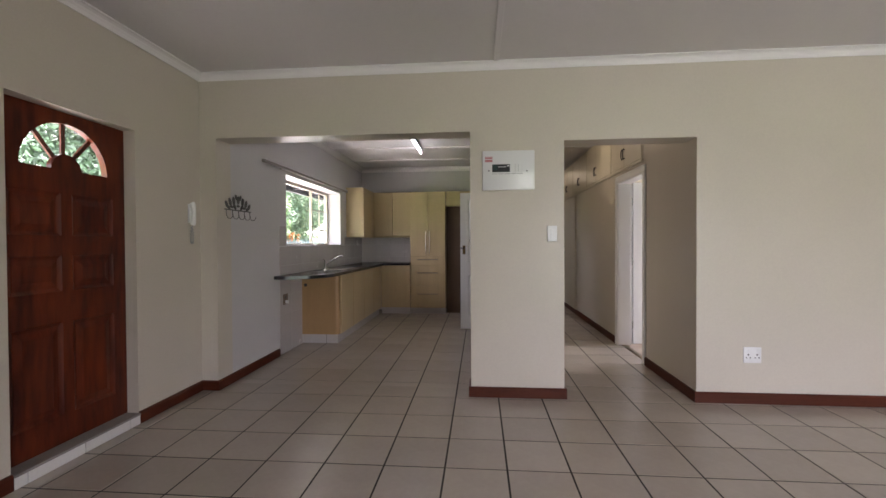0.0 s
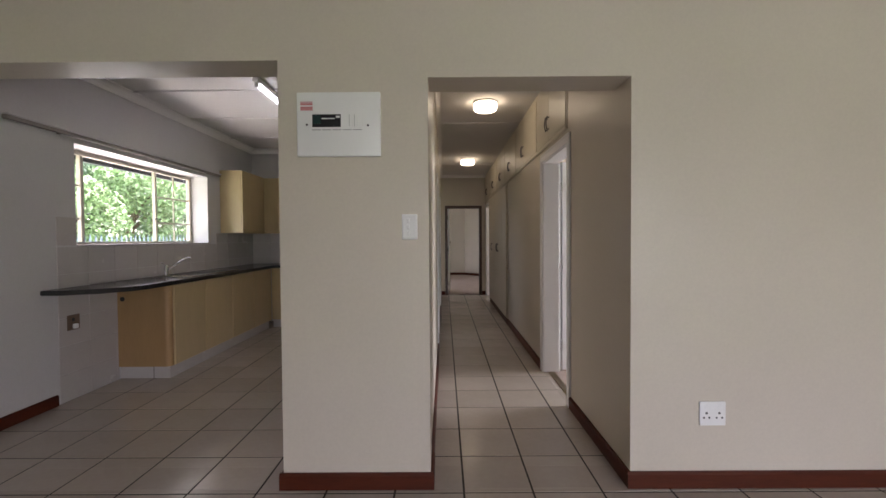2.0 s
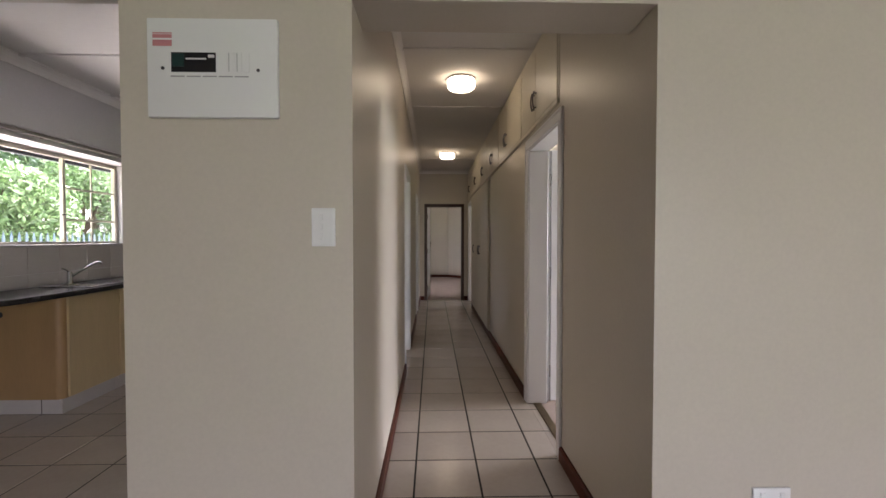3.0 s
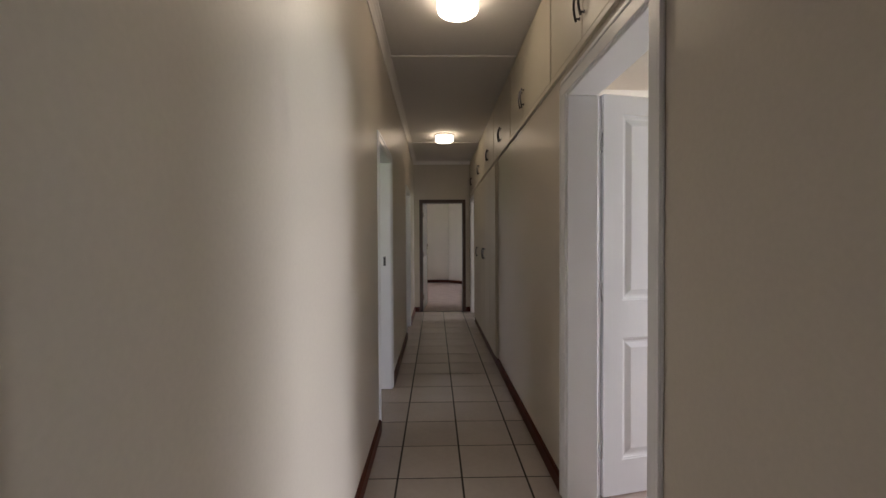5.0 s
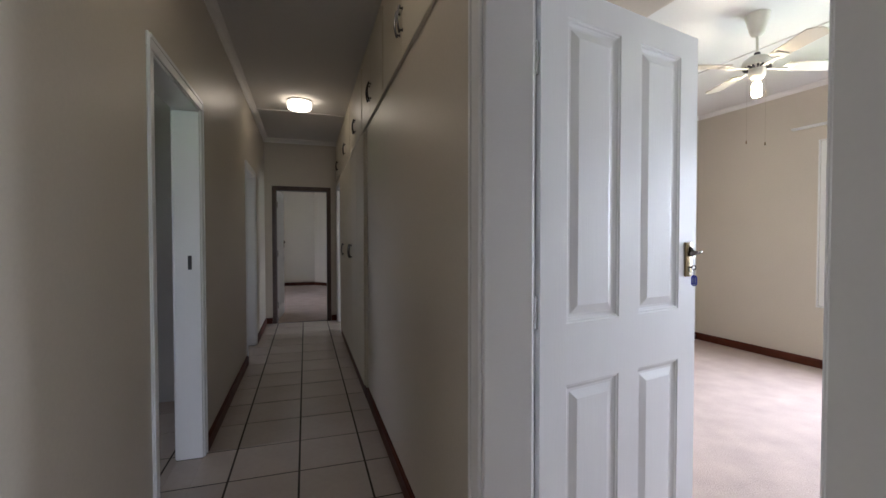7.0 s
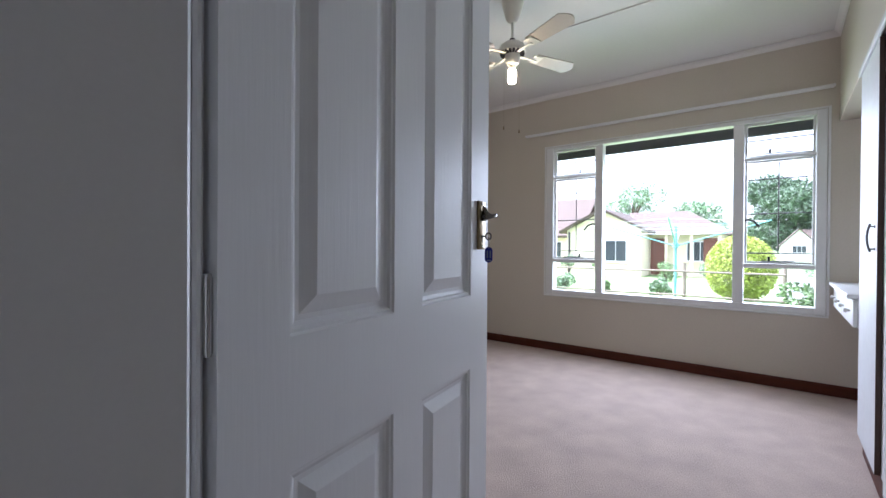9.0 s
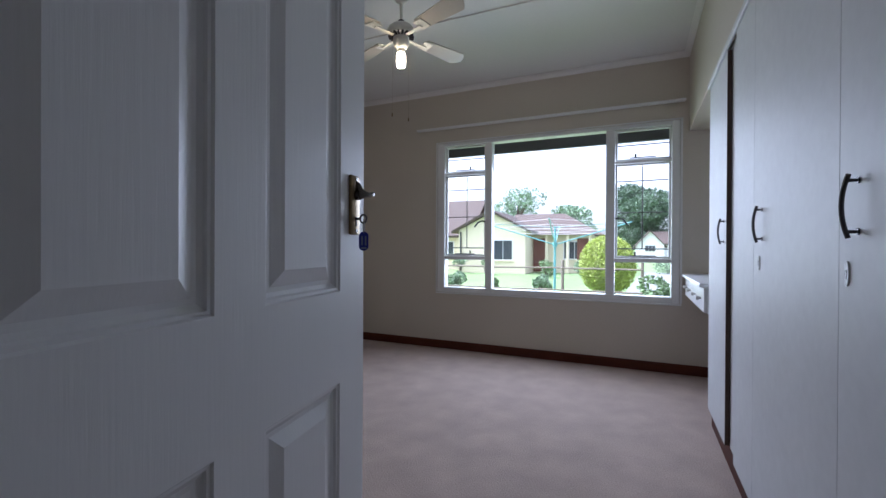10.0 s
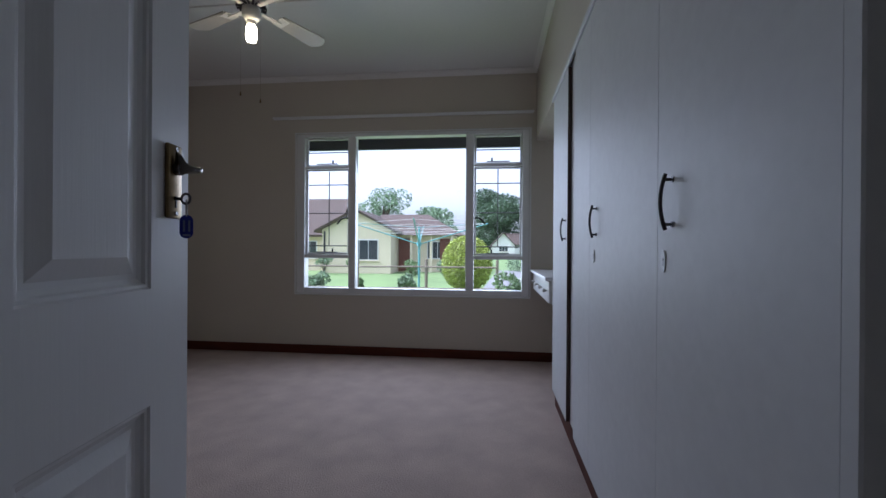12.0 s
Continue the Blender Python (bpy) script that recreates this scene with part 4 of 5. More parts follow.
for i, (y, z, a, s) in enumerate(((-0.19, 0.14, 35, 1), (-0.135, 0.165, 25, 1.1), (-0.075, 0.18, 12, 1.1), (0.0, 0.19, 0, 1.1), (0.075, 0.18, -12, 1.1), (0.135, 0.165, -25, 1.1), (0.19, 0.14, -35, 1),
                                  (-0.16, 0.115, 62, 0.8), (-0.06, 0.125, 40, 0.9), (0.06, 0.125, -40, 0.9), (0.16, 0.115, -62, 0.8), (-0.11, 0.122, 75, 0.7), (0.11, 0.122, -75, 0.7), (-0.036, 0.215, 20, 0.8), (0.036, 0.215, -20, 0.8), (0.0, 0.135, 90, 0.7))):
    bm = bmesh.new()
    pts = [(0.018 * s * math.sin(math.pi * k / 8) ** 1.2, 0.036 * s * math.cos(math.pi * k / 8)) for k in range(9)]
    pts += [(-p, q) for p, q in pts[-2:0:-1]]
    prism(bm, pts, (0.006, 0, 0), (0.011, 0, 0), (0, 1, 0))
    bmesh.ops.transform(bm, matrix=Matrix.Translation((0, y, z)) @ Matrix.Rotation(radians(a), 4, "X"), verts=bm.verts)
    part("leaf", bm, HOOKM, hook)

ks = thing("cooker_socket", (-2.25, 4.73, 0.575), "dark metal double socket under the worktop", "socket")
part("plate", box(bmesh.new(), 0, -0.06, 0, 0.012, 0.06, 0.125, 0.003), BROWNP, ks)
part("rocker", box(bmesh.new(), 0.012, -0.02, 0.07, 0.016, 0.005, 0.10, 0.002), BLACK, ks)
part("plug", box(bmesh.new(), 0.012, -0.018, 0.012, 0.04, 0.02, 0.05, 0.005), PLASTIC, ks, "white plug")


# ---- bedroom ----
existing = set(bpy.data.objects)
wall("wall_wardrobe_bulkhead", WALL, "y", 3.93, 4.535, 1.98, 6.20, BC + 0.05, (), "beige painted bulkhead above the wardrobe", bottom=2.11)
wall("wall_wardrobe_nib", WALL, "y", 3.93, 4.20, 1.98, 2.543, 2.11, (), "beige painted nib beside the wardrobe")
wall("wall_bedroom_west_bulkhead", WALL, "x", 1.99, 2.635, 4.536, 5.64, BC + 0.05, (), "beige painted bulkhead under the ceiling above the bedroom door", bottom=2.15)

bw = tagged(new("window_2"), "wide white steel bedroom window with opening side casements", "window", "", "structure")
FX0, FX1 = 6.193, 6.245
bars(bw, "window_frame", FRAME, ((4.602, 4.665, 0.614, 2.220), (6.845, 6.928, 0.614, 2.220), (4.666, 6.844, 0.614, 0.668), (4.666, 6.844, 2.186, 2.220)), FX0, FX1 + 0.05)
bars(bw, "mullion", FRAME, ((5.130, 5.208, 0.669, 2.185), (6.313, 6.385, 0.669, 2.185)), FX0 + 0.003, FX1 + 0.04)
for y0, y1 in ((4.666, 5.129), (6.386, 6.844)):
    bars(bw, "transom", FRAME, ((y0, y1, 0.968, 1.005), (y0, y1, 1.872, 1.895)), FX0 + 0.005, FX1 + 0.035)
    for z0, z1 in ((1.007, 1.870), (1.897, 2.183)):
        c = part("casement", box(bmesh.new(), 6.23, y0 + 0.002, z0, 6.255, y0 + 0.020, z1, 0.003), FRAME, bw, "white steel casement")
        for q in ((y1 - 0.020, y1 - 0.002, z0, z1), (y0 + 0.021, y1 - 0.021, z0, z0 + 0.018), (y0 + 0.021, y1 - 0.021, z1 - 0.018, z1)):
            part("casement_bar", box(bmesh.new(), 6.23, q[0], q[2], 6.255, q[1], q[3], 0.003), FRAME, c)
    yc = (y0 + y1) / 2
    for z in (1.715, 1.425, 1.092, 2.045):
        part("burglar_bar", cyl(bmesh.new(), (6.265, y0 + 0.01, z), (6.265, y1 - 0.01, z), 0.0055, n=8), IRON, bw, "thin dark burglar bar", True)
    part("burglar_bar", cyl(bmesh.new(), (6.271, yc, 1.09), (6.271, yc, 1.86), 0.0055, n=8), IRON, bw, "thin dark burglar bar", True)
    s = 1 if y0 > 5.5 else -1
    ye = y0 + 0.01 if s > 0 else y1 - 0.01
    part("casement_catch", tube(bmesh.new(), [(6.228, ye, 1.37), (6.20, ye + s * 0.02, 1.375), (6.185, ye + s * 0.06, 1.36), (6.18, ye + s * 0.10, 1.31)], 0.009, 8), IRON, bw, "dark casement catch", True)
    for z in (1.025, 1.915):
        bm = box(bmesh.new(), 6.20, yc - 0.11, z, 6.225, yc + 0.11, z + 0.008, 0.002)
        cyl(bm, (6.212, yc - s * 0.06, z + 0.008), (6.212, yc - s * 0.06, z + 0.040), 0.009, n=10)
        part("casement_stay", bm, IRON, bw, "dark perforated casement stay")
    for z0, z1 in ((0.670, 0.967), (1.027, 1.850), (1.917, 2.163)):
        g = part("pane", box(bmesh.new(), 6.241, y0 + 0.002, z0, 6.245, y1 - 0.002, z1), GLASS, bw)
        g.visible_shadow = False
g = part("pane", box(bmesh.new(), 6.241, 5.205, 0.665, 6.245, 6.316, 2.190), GLASS, bw)
g.visible_shadow = False
part("window_sill", box(bmesh.new(), 6.182, 4.585, 0.597, 6.1995, 6.945, 0.613, 0.004), FRAME, bw, "thin white inner sill")
for y0, y1, z0, z1 in ((4.582, 4.599, 0.614, 2.237), (6.931, 6.948, 0.614, 2.237), (4.60, 6.93, 2.224, 2.237)):
    part("edge_bead", box(bmesh.new(), 6.189, y0, z0, 6.1995, y1, z1, 0.002), FRAME, bw)

cr = thing("curtain_rail", (6.20, 5.86, 2.368), "long white curtain rail above the bedroom window", "curtain rail")
part("board", box(bmesh.new(), -0.035, -1.30, 0.010, -0.001, 1.32, 0.028, 0.004), WHITE, cr)
part("track", box(bmesh.new(), -0.03, -1.29, 0.0, -0.012, 1.31, 0.009, 0.003), PLASTIC, cr)

# wardrobe
PEWTER = material("dull_nickel", (0.45, 0.45, 0.45), 0.5, 0.4, vary=0.1, bump=0)
YF = 4.519
wd = thing("built_in_wardrobe", (3.70, YF, 0.0), "white painted built-in wardrobe with dark bow handles", "wardrobe")
TOP = 2.10
for x0, x1 in ((4.262, 4.44), (4.99, 5.04)):
    part("stile", box(bmesh.new(), x0 - 3.70, -0.05, 0.120, x1 - 3.70, -0.0005, TOP, 0.003), WARD, wd)
part("stile", box(bmesh.new(), 2.545 - 3.70, -0.05, 0.120, 2.5755 - 3.70, 0.024, TOP, 0.003), WARD, wd)
part("side_panel", box(bmesh.new(), 2.545 - 3.70, -0.58, 0.0, 2.563 - 3.70, -0.051, TOP, 0.002), WARD, wd)
part("side_panel", box(bmesh.new(), 5.022 - 3.70, -0.58, 0.0, 5.04 - 3.70, -0.051, TOP, 0.002), WARD, wd)
part("head_rail", box(bmesh.new(), 2.5765 - 3.70, -0.05, 2.06, 4.261 - 3.70, -0.001, TOP, 0.003), WARD, wd)
part("head_rail", box(bmesh.new(), 4.441 - 3.70, -0.05, 2.06, 4.989 - 3.70, -0.001, TOP, 0.003), WARD, wd)
part("plinth", box(bmesh.new(), 2.545 - 3.70, -0.05, 0.002, 5.04 - 3.70, -0.006, 0.118, 0.003), SKIRT, wd, "red-brown timber plinth")
part("top_trim", box(bmesh.new(), 2.545 - 3.70, 0.0165, 2.078, 5.04 - 3.70, 0.030, TOP + 0.012, 0.003), WARD, wd)
# Solid dark block in place of the shade inside the wardrobe.
part("interior", box(bmesh.new(), 2.591 - 3.70, -0.57, 0.075, 5.0 - 3.70, -0.06, 2.05), DARKWOOD_SHADE, wd, "dark solid block standing in for shade inside the wardrobe")
for x in (3.1449, 3.8951):
    part("cover_strip", box(bmesh.new(), x - 0.012 - 3.70, -0.03, 0.122, x + 0.012 - 3.70, 0.0005, 2.06), WARD, wd)
for x0, x1, hx, kx in ((2.577, 3.1446, 3.055, 3.10), (3.1452, 3.8948, 3.775, 3.81), (3.8954, 4.235, None, None), (4.445, 4.988, 4.50, None)):
    d = part("door", box(bmesh.new(), x0 - 3.70, 0.001, 0.128, x1 - 3.70, 0.021, 2.075, 0.0012, 1), WARD, wd)
    if x0 > 4.3:
        # Dark strip added on the far door's edge to draw the gap's shade.
        part("gap_shade_strip", box(bmesh.new(), x0 - 0.0022 - 3.70, 0.0015, 0.129, x0 - 0.0002 - 3.70, 0.0205, 2.074), DARKWOOD_SHADE, d, "dark strip drawing the shade of the door gap")
    if hx:
        bow_handle(d, (hx - 3.70, 0.021, 1.185), 0.128, DSTEEL, (0, 1, 0), 0.0046)
    if kx:
        bm = bmesh.new()
        prism(bm, [(0.010 * math.cos(a), 0.026 * math.sin(a)) for a in (2 * math.pi * i / 16 for i in range(16))], (kx - 3.70, 0.020, 1.048), (kx - 3.70, 0.024, 1.048), (1, 0, 0))
        e = part("escutcheon", bm, PEWTER, d, "oval steel keyhole cover")
        bm = cyl(bmesh.new(), (kx - 3.70, 0.0235, 1.053), (kx - 3.70, 0.0247, 1.053), 0.0035, n=10)
        box(bm, kx - 0.0015 - 3.70, 0.0235, 1.037, kx + 0.0015 - 3.70, 0.0247, 1.053)
        part("keyhole", bm, BLACK, d)

dr = thing("drawer_shelf", (5.62, 4.25, 0.69), "white dressing shelf with two knobbed drawers in the wardrobe niche", "dressing shelf")
part("top", box(bmesh.new(), -0.578, -0.315, 0.165, 0.578, 0.335, 0.19, 0.004), WHITE, dr)
part("carcass", box(bmesh.new(), -0.578, -0.315, 0.0, 0.578, 0.285, 0.164), WHITE, dr)
for x0, x1 in ((-0.572, -0.003), (0.003, 0.572)):
    d = part("drawer", box(bmesh.new(), x0, 0.286, 0.006, x1, 0.308, 0.158, 0.003), WHITE, dr)
    for k in (0.25, 0.75):
        x = x0 + (x1 - x0) * k
        bm = cyl(bmesh.new(), (x, 0.308, 0.085), (x, 0.322, 0.085), 0.008, n=10)
        cyl(bm, (x, 0.322, 0.085), (x, 0.336, 0.085), 0.016, 0.012, n=14)
        part("knob", bm, PLASTIC, d, "white round knob", True)
bedroom_turn(existing)

# ceiling fan
FANW = material("cream_fan_enamel", (0.72, 0.70, 0.62), 0.35, vary=0.04, bump=0.03)
BLADEW = material("cream_fan_blade_paint", (0.50, 0.45, 0.37), 0.45, vary=0.06, scale=3, grain=40, bump=0.05)
fan = thing("ceiling_fan", (4.276, 6.444, 2.242), "cream ceiling fan with a lit bare bulb", "ceiling fan")
H = BC - 2.242
part("canopy", lathe(bmesh.new(), [(0.014, H - 0.150), (0.030, H - 0.145), (0.045, H - 0.125), (0.060, H - 0.07), (0.074, H - 0.02), (0.075, H - 0.0005), (0.02, H - 0.0003)]), FANW, fan, smooth=True)
part("downrod", cyl(bmesh.new(), (0, 0, 0.285), (0, 0, H - 0.145), 0.009, n=12), FANW, fan, smooth=True)
part("rod_collar", lathe(bmesh.new(), [(0.010, 0.282), (0.019, 0.284), (0.019, 0.300), (0.010, 0.304)]), DSTEEL, fan, "dark rod collar", True)
part("motor_housing", lathe(bmesh.new(), [(0.05, 0.198), (0.078, 0.202), (0.088, 0.214), (0.089, 0.232), (0.080, 0.252), (0.058, 0.270), (0.03, 0.280), (0.012, 0.283)]), FANW, fan, smooth=True)
bm = bmesh.new()
for i in range(18):
    m = Matrix.Rotation(2 * math.pi * i / 18, 4, "Z")
    v0 = len(bm.verts)
    box(bm, 0.05, -0.006, 0.190, 0.082, 0.006, 0.204)
    bm.verts.ensure_lookup_table()
    bmesh.ops.transform(bm, matrix=m, verts=bm.verts[v0:])
part("vent_ring", bm, DSTEEL, fan, "dark slotted vent ring")
part("switch_cup", lathe(bmesh.new(), [(0.026, 0.118), (0.034, 0.121), (0.042, 0.132), (0.050, 0.146), (0.052, 0.172), (0.048, 0.184), (0.052, 0.197)]), FANW, fan, smooth=True)
part("bulb_holder", cyl(bmesh.new(), (0, 0, 0.096), (0, 0, 0.122), 0.022, 0.028, 16), FANW, fan, smooth=True)
part("bulb", lathe(bmesh.new(), [(0.012, 0.0), (0.024, 0.005), (0.0285, 0.018), (0.0285, 0.08), (0.020, 0.0955)]), BULB, fan, "glowing compact bulb", True)
for k in range(4):
    a = radians(-20 + 90 * k)
    m = Matrix.Rotation(a, 4, "Z")
    bm = bmesh.new()
    box(bm, 0.06, -0.014, 0.188, 0.20, 0.014, 0.194, 0.002)
    v0 = len(bm.verts)
    box(bm, 0.17, -0.042, -0.007, 0.24, 0.042, -0.002, 0.002)
    bm.verts.ensure_lookup_table()
    bmesh.ops.transform(bm, matrix=Matrix.Translation((0, 0, 0.206)) @ Matrix.Rotation(radians(-9), 4, "X"), verts=bm.verts[v0:])
    bmesh.ops.transform(bm, matrix=m, verts=bm.verts)
    br = part("blade_bracket", bm, FANW, fan, "cream metal blade bracket")
    bm = bmesh.new()
    n = 10
    pts = [(0.19, -0.048), (0.50, -0.066)] + [(0.50 + 0.045 * math.sin(math.pi * i / n), -0.066 + 0.132 * i / n) for i in range(1, n)] + [(0.50, 0.066), (0.19, 0.048)]
    prism(bm, pts, (0, 0, 0.0), (0, 0, 0.007), (1, 0, 0), (0, 1, 0))
    bmesh.ops.transform(bm, matrix=m @ Matrix.Translation((0, 0, 0.206)) @ Matrix.Rotation(radians(-9), 4, "X"), verts=bm.verts)
    part("blade", bm, BLADEW, fan)
for x, y, z in ((0.045, -0.03, -0.31), (-0.03, 0.045, -0.29)):
    bm = cyl(bmesh.new(), (x, y, z), (x, y, 0.12), 0.0004, n=5)
    cyl(bm, (x, y, z - 0.022), (x, y, z), 0.005, 0.003, n=10)
    part("pull_cord", bm, BRASS, fan, "thin pull cord with small weight")


# ---- outside ----
def garden(x, y):
    """A place on the bedroom side of the garden, which lies askew to the house."""
    c, n = math.cos(radians(4.6)), math.sin(radians(4.6))
    return 2.04 + (x - 2.0) * c - (y - 4.84) * n, 4.95 + (x - 2.0) * n + (y - 4.84) * c


GZ = -0.40
GRASS = material("lawn_grass", (0.20, 0.30, 0.11), 0.95, vary=0.4, scale=0.6, grain=9, bump=0.6, depth=0.05)
PAVE = material("pale_paving", (0.42, 0.40, 0.37), 0.85, vary=0.15, scale=0.7, grain=20, bump=0.2)
CREAM = material("cream_render", (0.74, 0.66, 0.48), 0.85, vary=0.08, scale=0.8, grain=30, bump=0.2)
ROOF = material("brown_roof_tile", (0.105, 0.075, 0.062), 0.8, vary=0.3, scale=1.2, grain=14, bump=0.3)
rn, rl = ROOF.node_tree.nodes, ROOF.node_tree.links
wave, rbump = rn.new("ShaderNodeTexWave"), rn.new("ShaderNodeBump")
wave.bands_direction, wave.wave_profile = "Z", "SAW"
wave.inputs["Scale"].default_value, wave.inputs["Distortion"].default_value = 2.2, 0.6
rbump.inputs["Strength"].default_value, rbump.inputs["Distance"].default_value = 0.8, 0.06
rl.new(rn.new("ShaderNodeTexCoord").outputs["Object"], wave.inputs["Vector"])
rl.new(wave.outputs["Fac"], rbump.inputs["Height"])
rl.new(rbump.outputs[0], rn["Principled BSDF"].inputs["Normal"])
FASCIA = material("dark_fascia_paint", (0.035, 0.035, 0.042), 0.5, vary=0.2, bump=0.05)
BARK = material("bark", (0.10, 0.07, 0.05), 0.95, vary=0.4, scale=6, grain=30, bump=0.6, depth=0.01)
POST = material("weathered_grey_timber", (0.24, 0.20, 0.16), 0.9, vary=0.3, stretch=(5, 5, 0.6), bump=0.3)
TEAL = material("teal_painted_steel", (0.15, 0.38, 0.40), 0.4, vary=0.1, bump=0.05)
PALIS = material("blue_grey_fence_paint", (0.06, 0.10, 0.14), 0.5, vary=0.1, bump=0.05)
DARKPANE = material("dark_far_pane", (0.05, 0.06, 0.07), 0.1, vary=0.2, bump=0)
REDWOOD = material("red_brown_far_door", (0.16, 0.05, 0.03), 0.6, vary=0.2, bump=0.05)


def leaf_material(name, color):
    m = material(name, color, 0.6, vary=0.3, bump=0)
    n, l = m.node_tree.nodes, m.node_tree.links
    b = n["Principled BSDF"]
    g, h, r = n.new("ShaderNodeNewGeometry"), n.new("ShaderNodeHueSaturation"), n.new("ShaderNodeMapRange")
    r.inputs["To Min"].default_value, r.inputs["To Max"].default_value = 0.5, 1.5
    l.new(g.outputs["Random Per Island"], r.inputs[0])
    l.new(r.outputs[0], h.inputs["Value"])
    l.new(b.inputs["Base Color"].links[0].from_socket, h.inputs["Color"])
    l.new(h.outputs[0], b.inputs["Base Color"])
    return m


LEAF = leaf_material("mid_green_leaves", (0.17, 0.27, 0.11))
LEAFD = leaf_material("dark_green_leaves", (0.085, 0.145, 0.075))
# Paled green with haze over the far trees put in; some shrubs share it.
LEAFP = leaf_material("haze_paled_green_leaves", (0.22, 0.32, 0.19))
LEAFY = leaf_material("yellow_green_leaves", (0.42, 0.50, 0.09))
LEAFO = leaf_material("orange_blossom", (0.45, 0.16, 0.03))

bm = box(bmesh.new(), -400, -400, GZ - 0.3, 400, 400, GZ)
structure("ground", bm, GRASS, "green lawn around the house", "lawn")
bm = box(bmesh.new(), -7.2, -8, GZ + 0.001, -2.68, 26, GZ + 0.03)
structure("pavement", bm, PAVE, "pale concrete paving beside the kitchen", "paving")
ROADM = material("grey_driveway", (0.22, 0.22, 0.225), 0.85, vary=0.15, scale=0.7, grain=20, bump=0.2)
bm = box(bmesh.new(), 17.5, -16, GZ + 0.001, 31.0, 6.1, GZ + 0.02)
# Unseen paving, added to keep the lawn's green bounce out of the living room.
box(bm, -6, -16, GZ + 0.001, 16, -3.4, GZ + 0.02)
box(bm, 5.2, -3.4, GZ + 0.001, 12, 3.2, GZ + 0.02)
structure("road", bm, ROADM, "grey driveway across the lawn, with unseen paving added by the living room", "driveway")
bm = box(bmesh.new(), -2.65, -3.4, GZ, 5.2, 3.6, -0.125)
box(bm, -2.53, 3.6, GZ, 6.3, 11.3, -0.125)
structure("foundation", bm, CREAM, "cream rendered foundation of the house", "foundation")
bm = box(bmesh.new(), -3.3, -3.9, 2.90, 7.1, 17.2, 3.02)
structure("roof", bm, ROOF, "brown roof over the house", "roof")
existing = set(bpy.data.objects)
bm = box(bmesh.new(), 6.42, 3.0, 2.36, 7.02, 9.0, 2.38)
box(bm, 7.00, 3.0, 2.245, 7.04, 9.0, 2.88)
box(bm, 7.04, 3.0, 2.265, 7.16, 9.0, 2.365, 0.02)
structure("trim_eave_east", bm, FASCIA, "dark painted eave and gutter", "eave")
bedroom_turn(existing)
bm = box(bmesh.new(), -3.13, 3.0, 2.30, -2.53, 9.0, 2.32)
# Eave over the entrance, added to shade the fan light's glazing bars.
box(bm, -3.6, 0.6, 2.34, -2.65, 2.99, 2.36)
box(bm, -3.64, 0.6, 2.30, -3.60, 2.99, 2.88)
box(bm, -3.17, 3.0, 2.18, -3.13, 9.0, 2.88)
for i in range(8):
    box(bm, -3.13, 3.4 + i * 0.7, 2.22, -2.53, 3.45 + i * 0.7, 2.298)
structure("trim_eave_west", bm, FASCIA, "dark painted eave with rafters, extended to shade the entrance", "eave")


def leaves(name, mat, parent, clumps, count, size, seed, label=""):
    """Many small folded leaves spread through clumps of (centre, radii)."""
    rg = np.random.RandomState(seed)
    weights = np.array([r[0] * r[1] * r[2] for _, r in clumps])
    pick = rg.choice(len(clumps), count, p=weights / weights.sum())
    c = np.array([p for p, _ in clumps])[pick]
    r = np.array([q for _, q in clumps])[pick]
    d = rg.normal(size=(count, 3))
    d /= np.linalg.norm(d, axis=1)[:, None]
    at = c + d * r * (rg.uniform(0.45, 1.08, count) ** 0.5)[:, None]
    u = rg.normal(size=(count, 3))
    u /= np.linalg.norm(u, axis=1)[:, None]
    v = np.cross(u, rg.normal(size=(count, 3)))
    v /= np.linalg.norm(v, axis=1)[:, None]
    w = np.cross(u, v)
    s = (size * rg.uniform(0.6, 1.4, count))[:, None]
    verts = np.stack([at - u * s, at - v * s * 0.45 + w * s * 0.15, at + u * s, at + v * s * 0.45 + w * s * 0.15], 1).reshape(-1, 3)
    me = bpy.data.meshes.new(name)
    k = np.arange(count)[:, None] * 4
    me.from_pydata(verts.tolist(), [], np.concatenate([k + [[0, 1, 2]], k + [[0, 2, 3]]]).tolist())
    me.materials.append(mat)
    ob = new(name, me)
    ob.parent = parent
    return tagged(ob, label)


def tree(at, height, spread, mat, seed, label, count=5000, size=0.16, name="tree", trunk=0.4, category="tree"):
    rg = random.Random(seed)
    t = thing(name, at, label, category)
    bm = bmesh.new()
    tube(bm, [(0.05 * math.sin(i), 0.05 * math.cos(i * 1.3), height * 0.75 * i / 6) for i in range(7)], lambda s: height * 0.03 * (1.2 - s), 9)
    clumps = []
    for i in range(9):
        a, h = rg.uniform(0, 6.28), rg.uniform(trunk, 0.86) * height
        rr = spread * rg.uniform(0.25, 0.62) * (1.15 - 0.6 * abs(h / height - 0.6))
        p = Vector((rr * math.cos(a), rr * math.sin(a), h))
        tube(bm, [(0, 0, h * 0.6), tuple(p * 0.5 + Vector((0, 0, h * 0.36))), tuple(p)], lambda s: height * 0.012 * (1.2 - s), 6)
        k = spread * rg.uniform(0.28, 0.46)
        clumps.append((tuple(p), (k, k, k * rg.uniform(0.6, 0.85))))
    clumps.append(((0, 0, height * 0.84), (spread * 0.42, spread * 0.42, height * 0.15)))
    part("trunk", bm, BARK, t, smooth=True)
    leaves("crown", mat, t, clumps, count, size, seed)
    return t


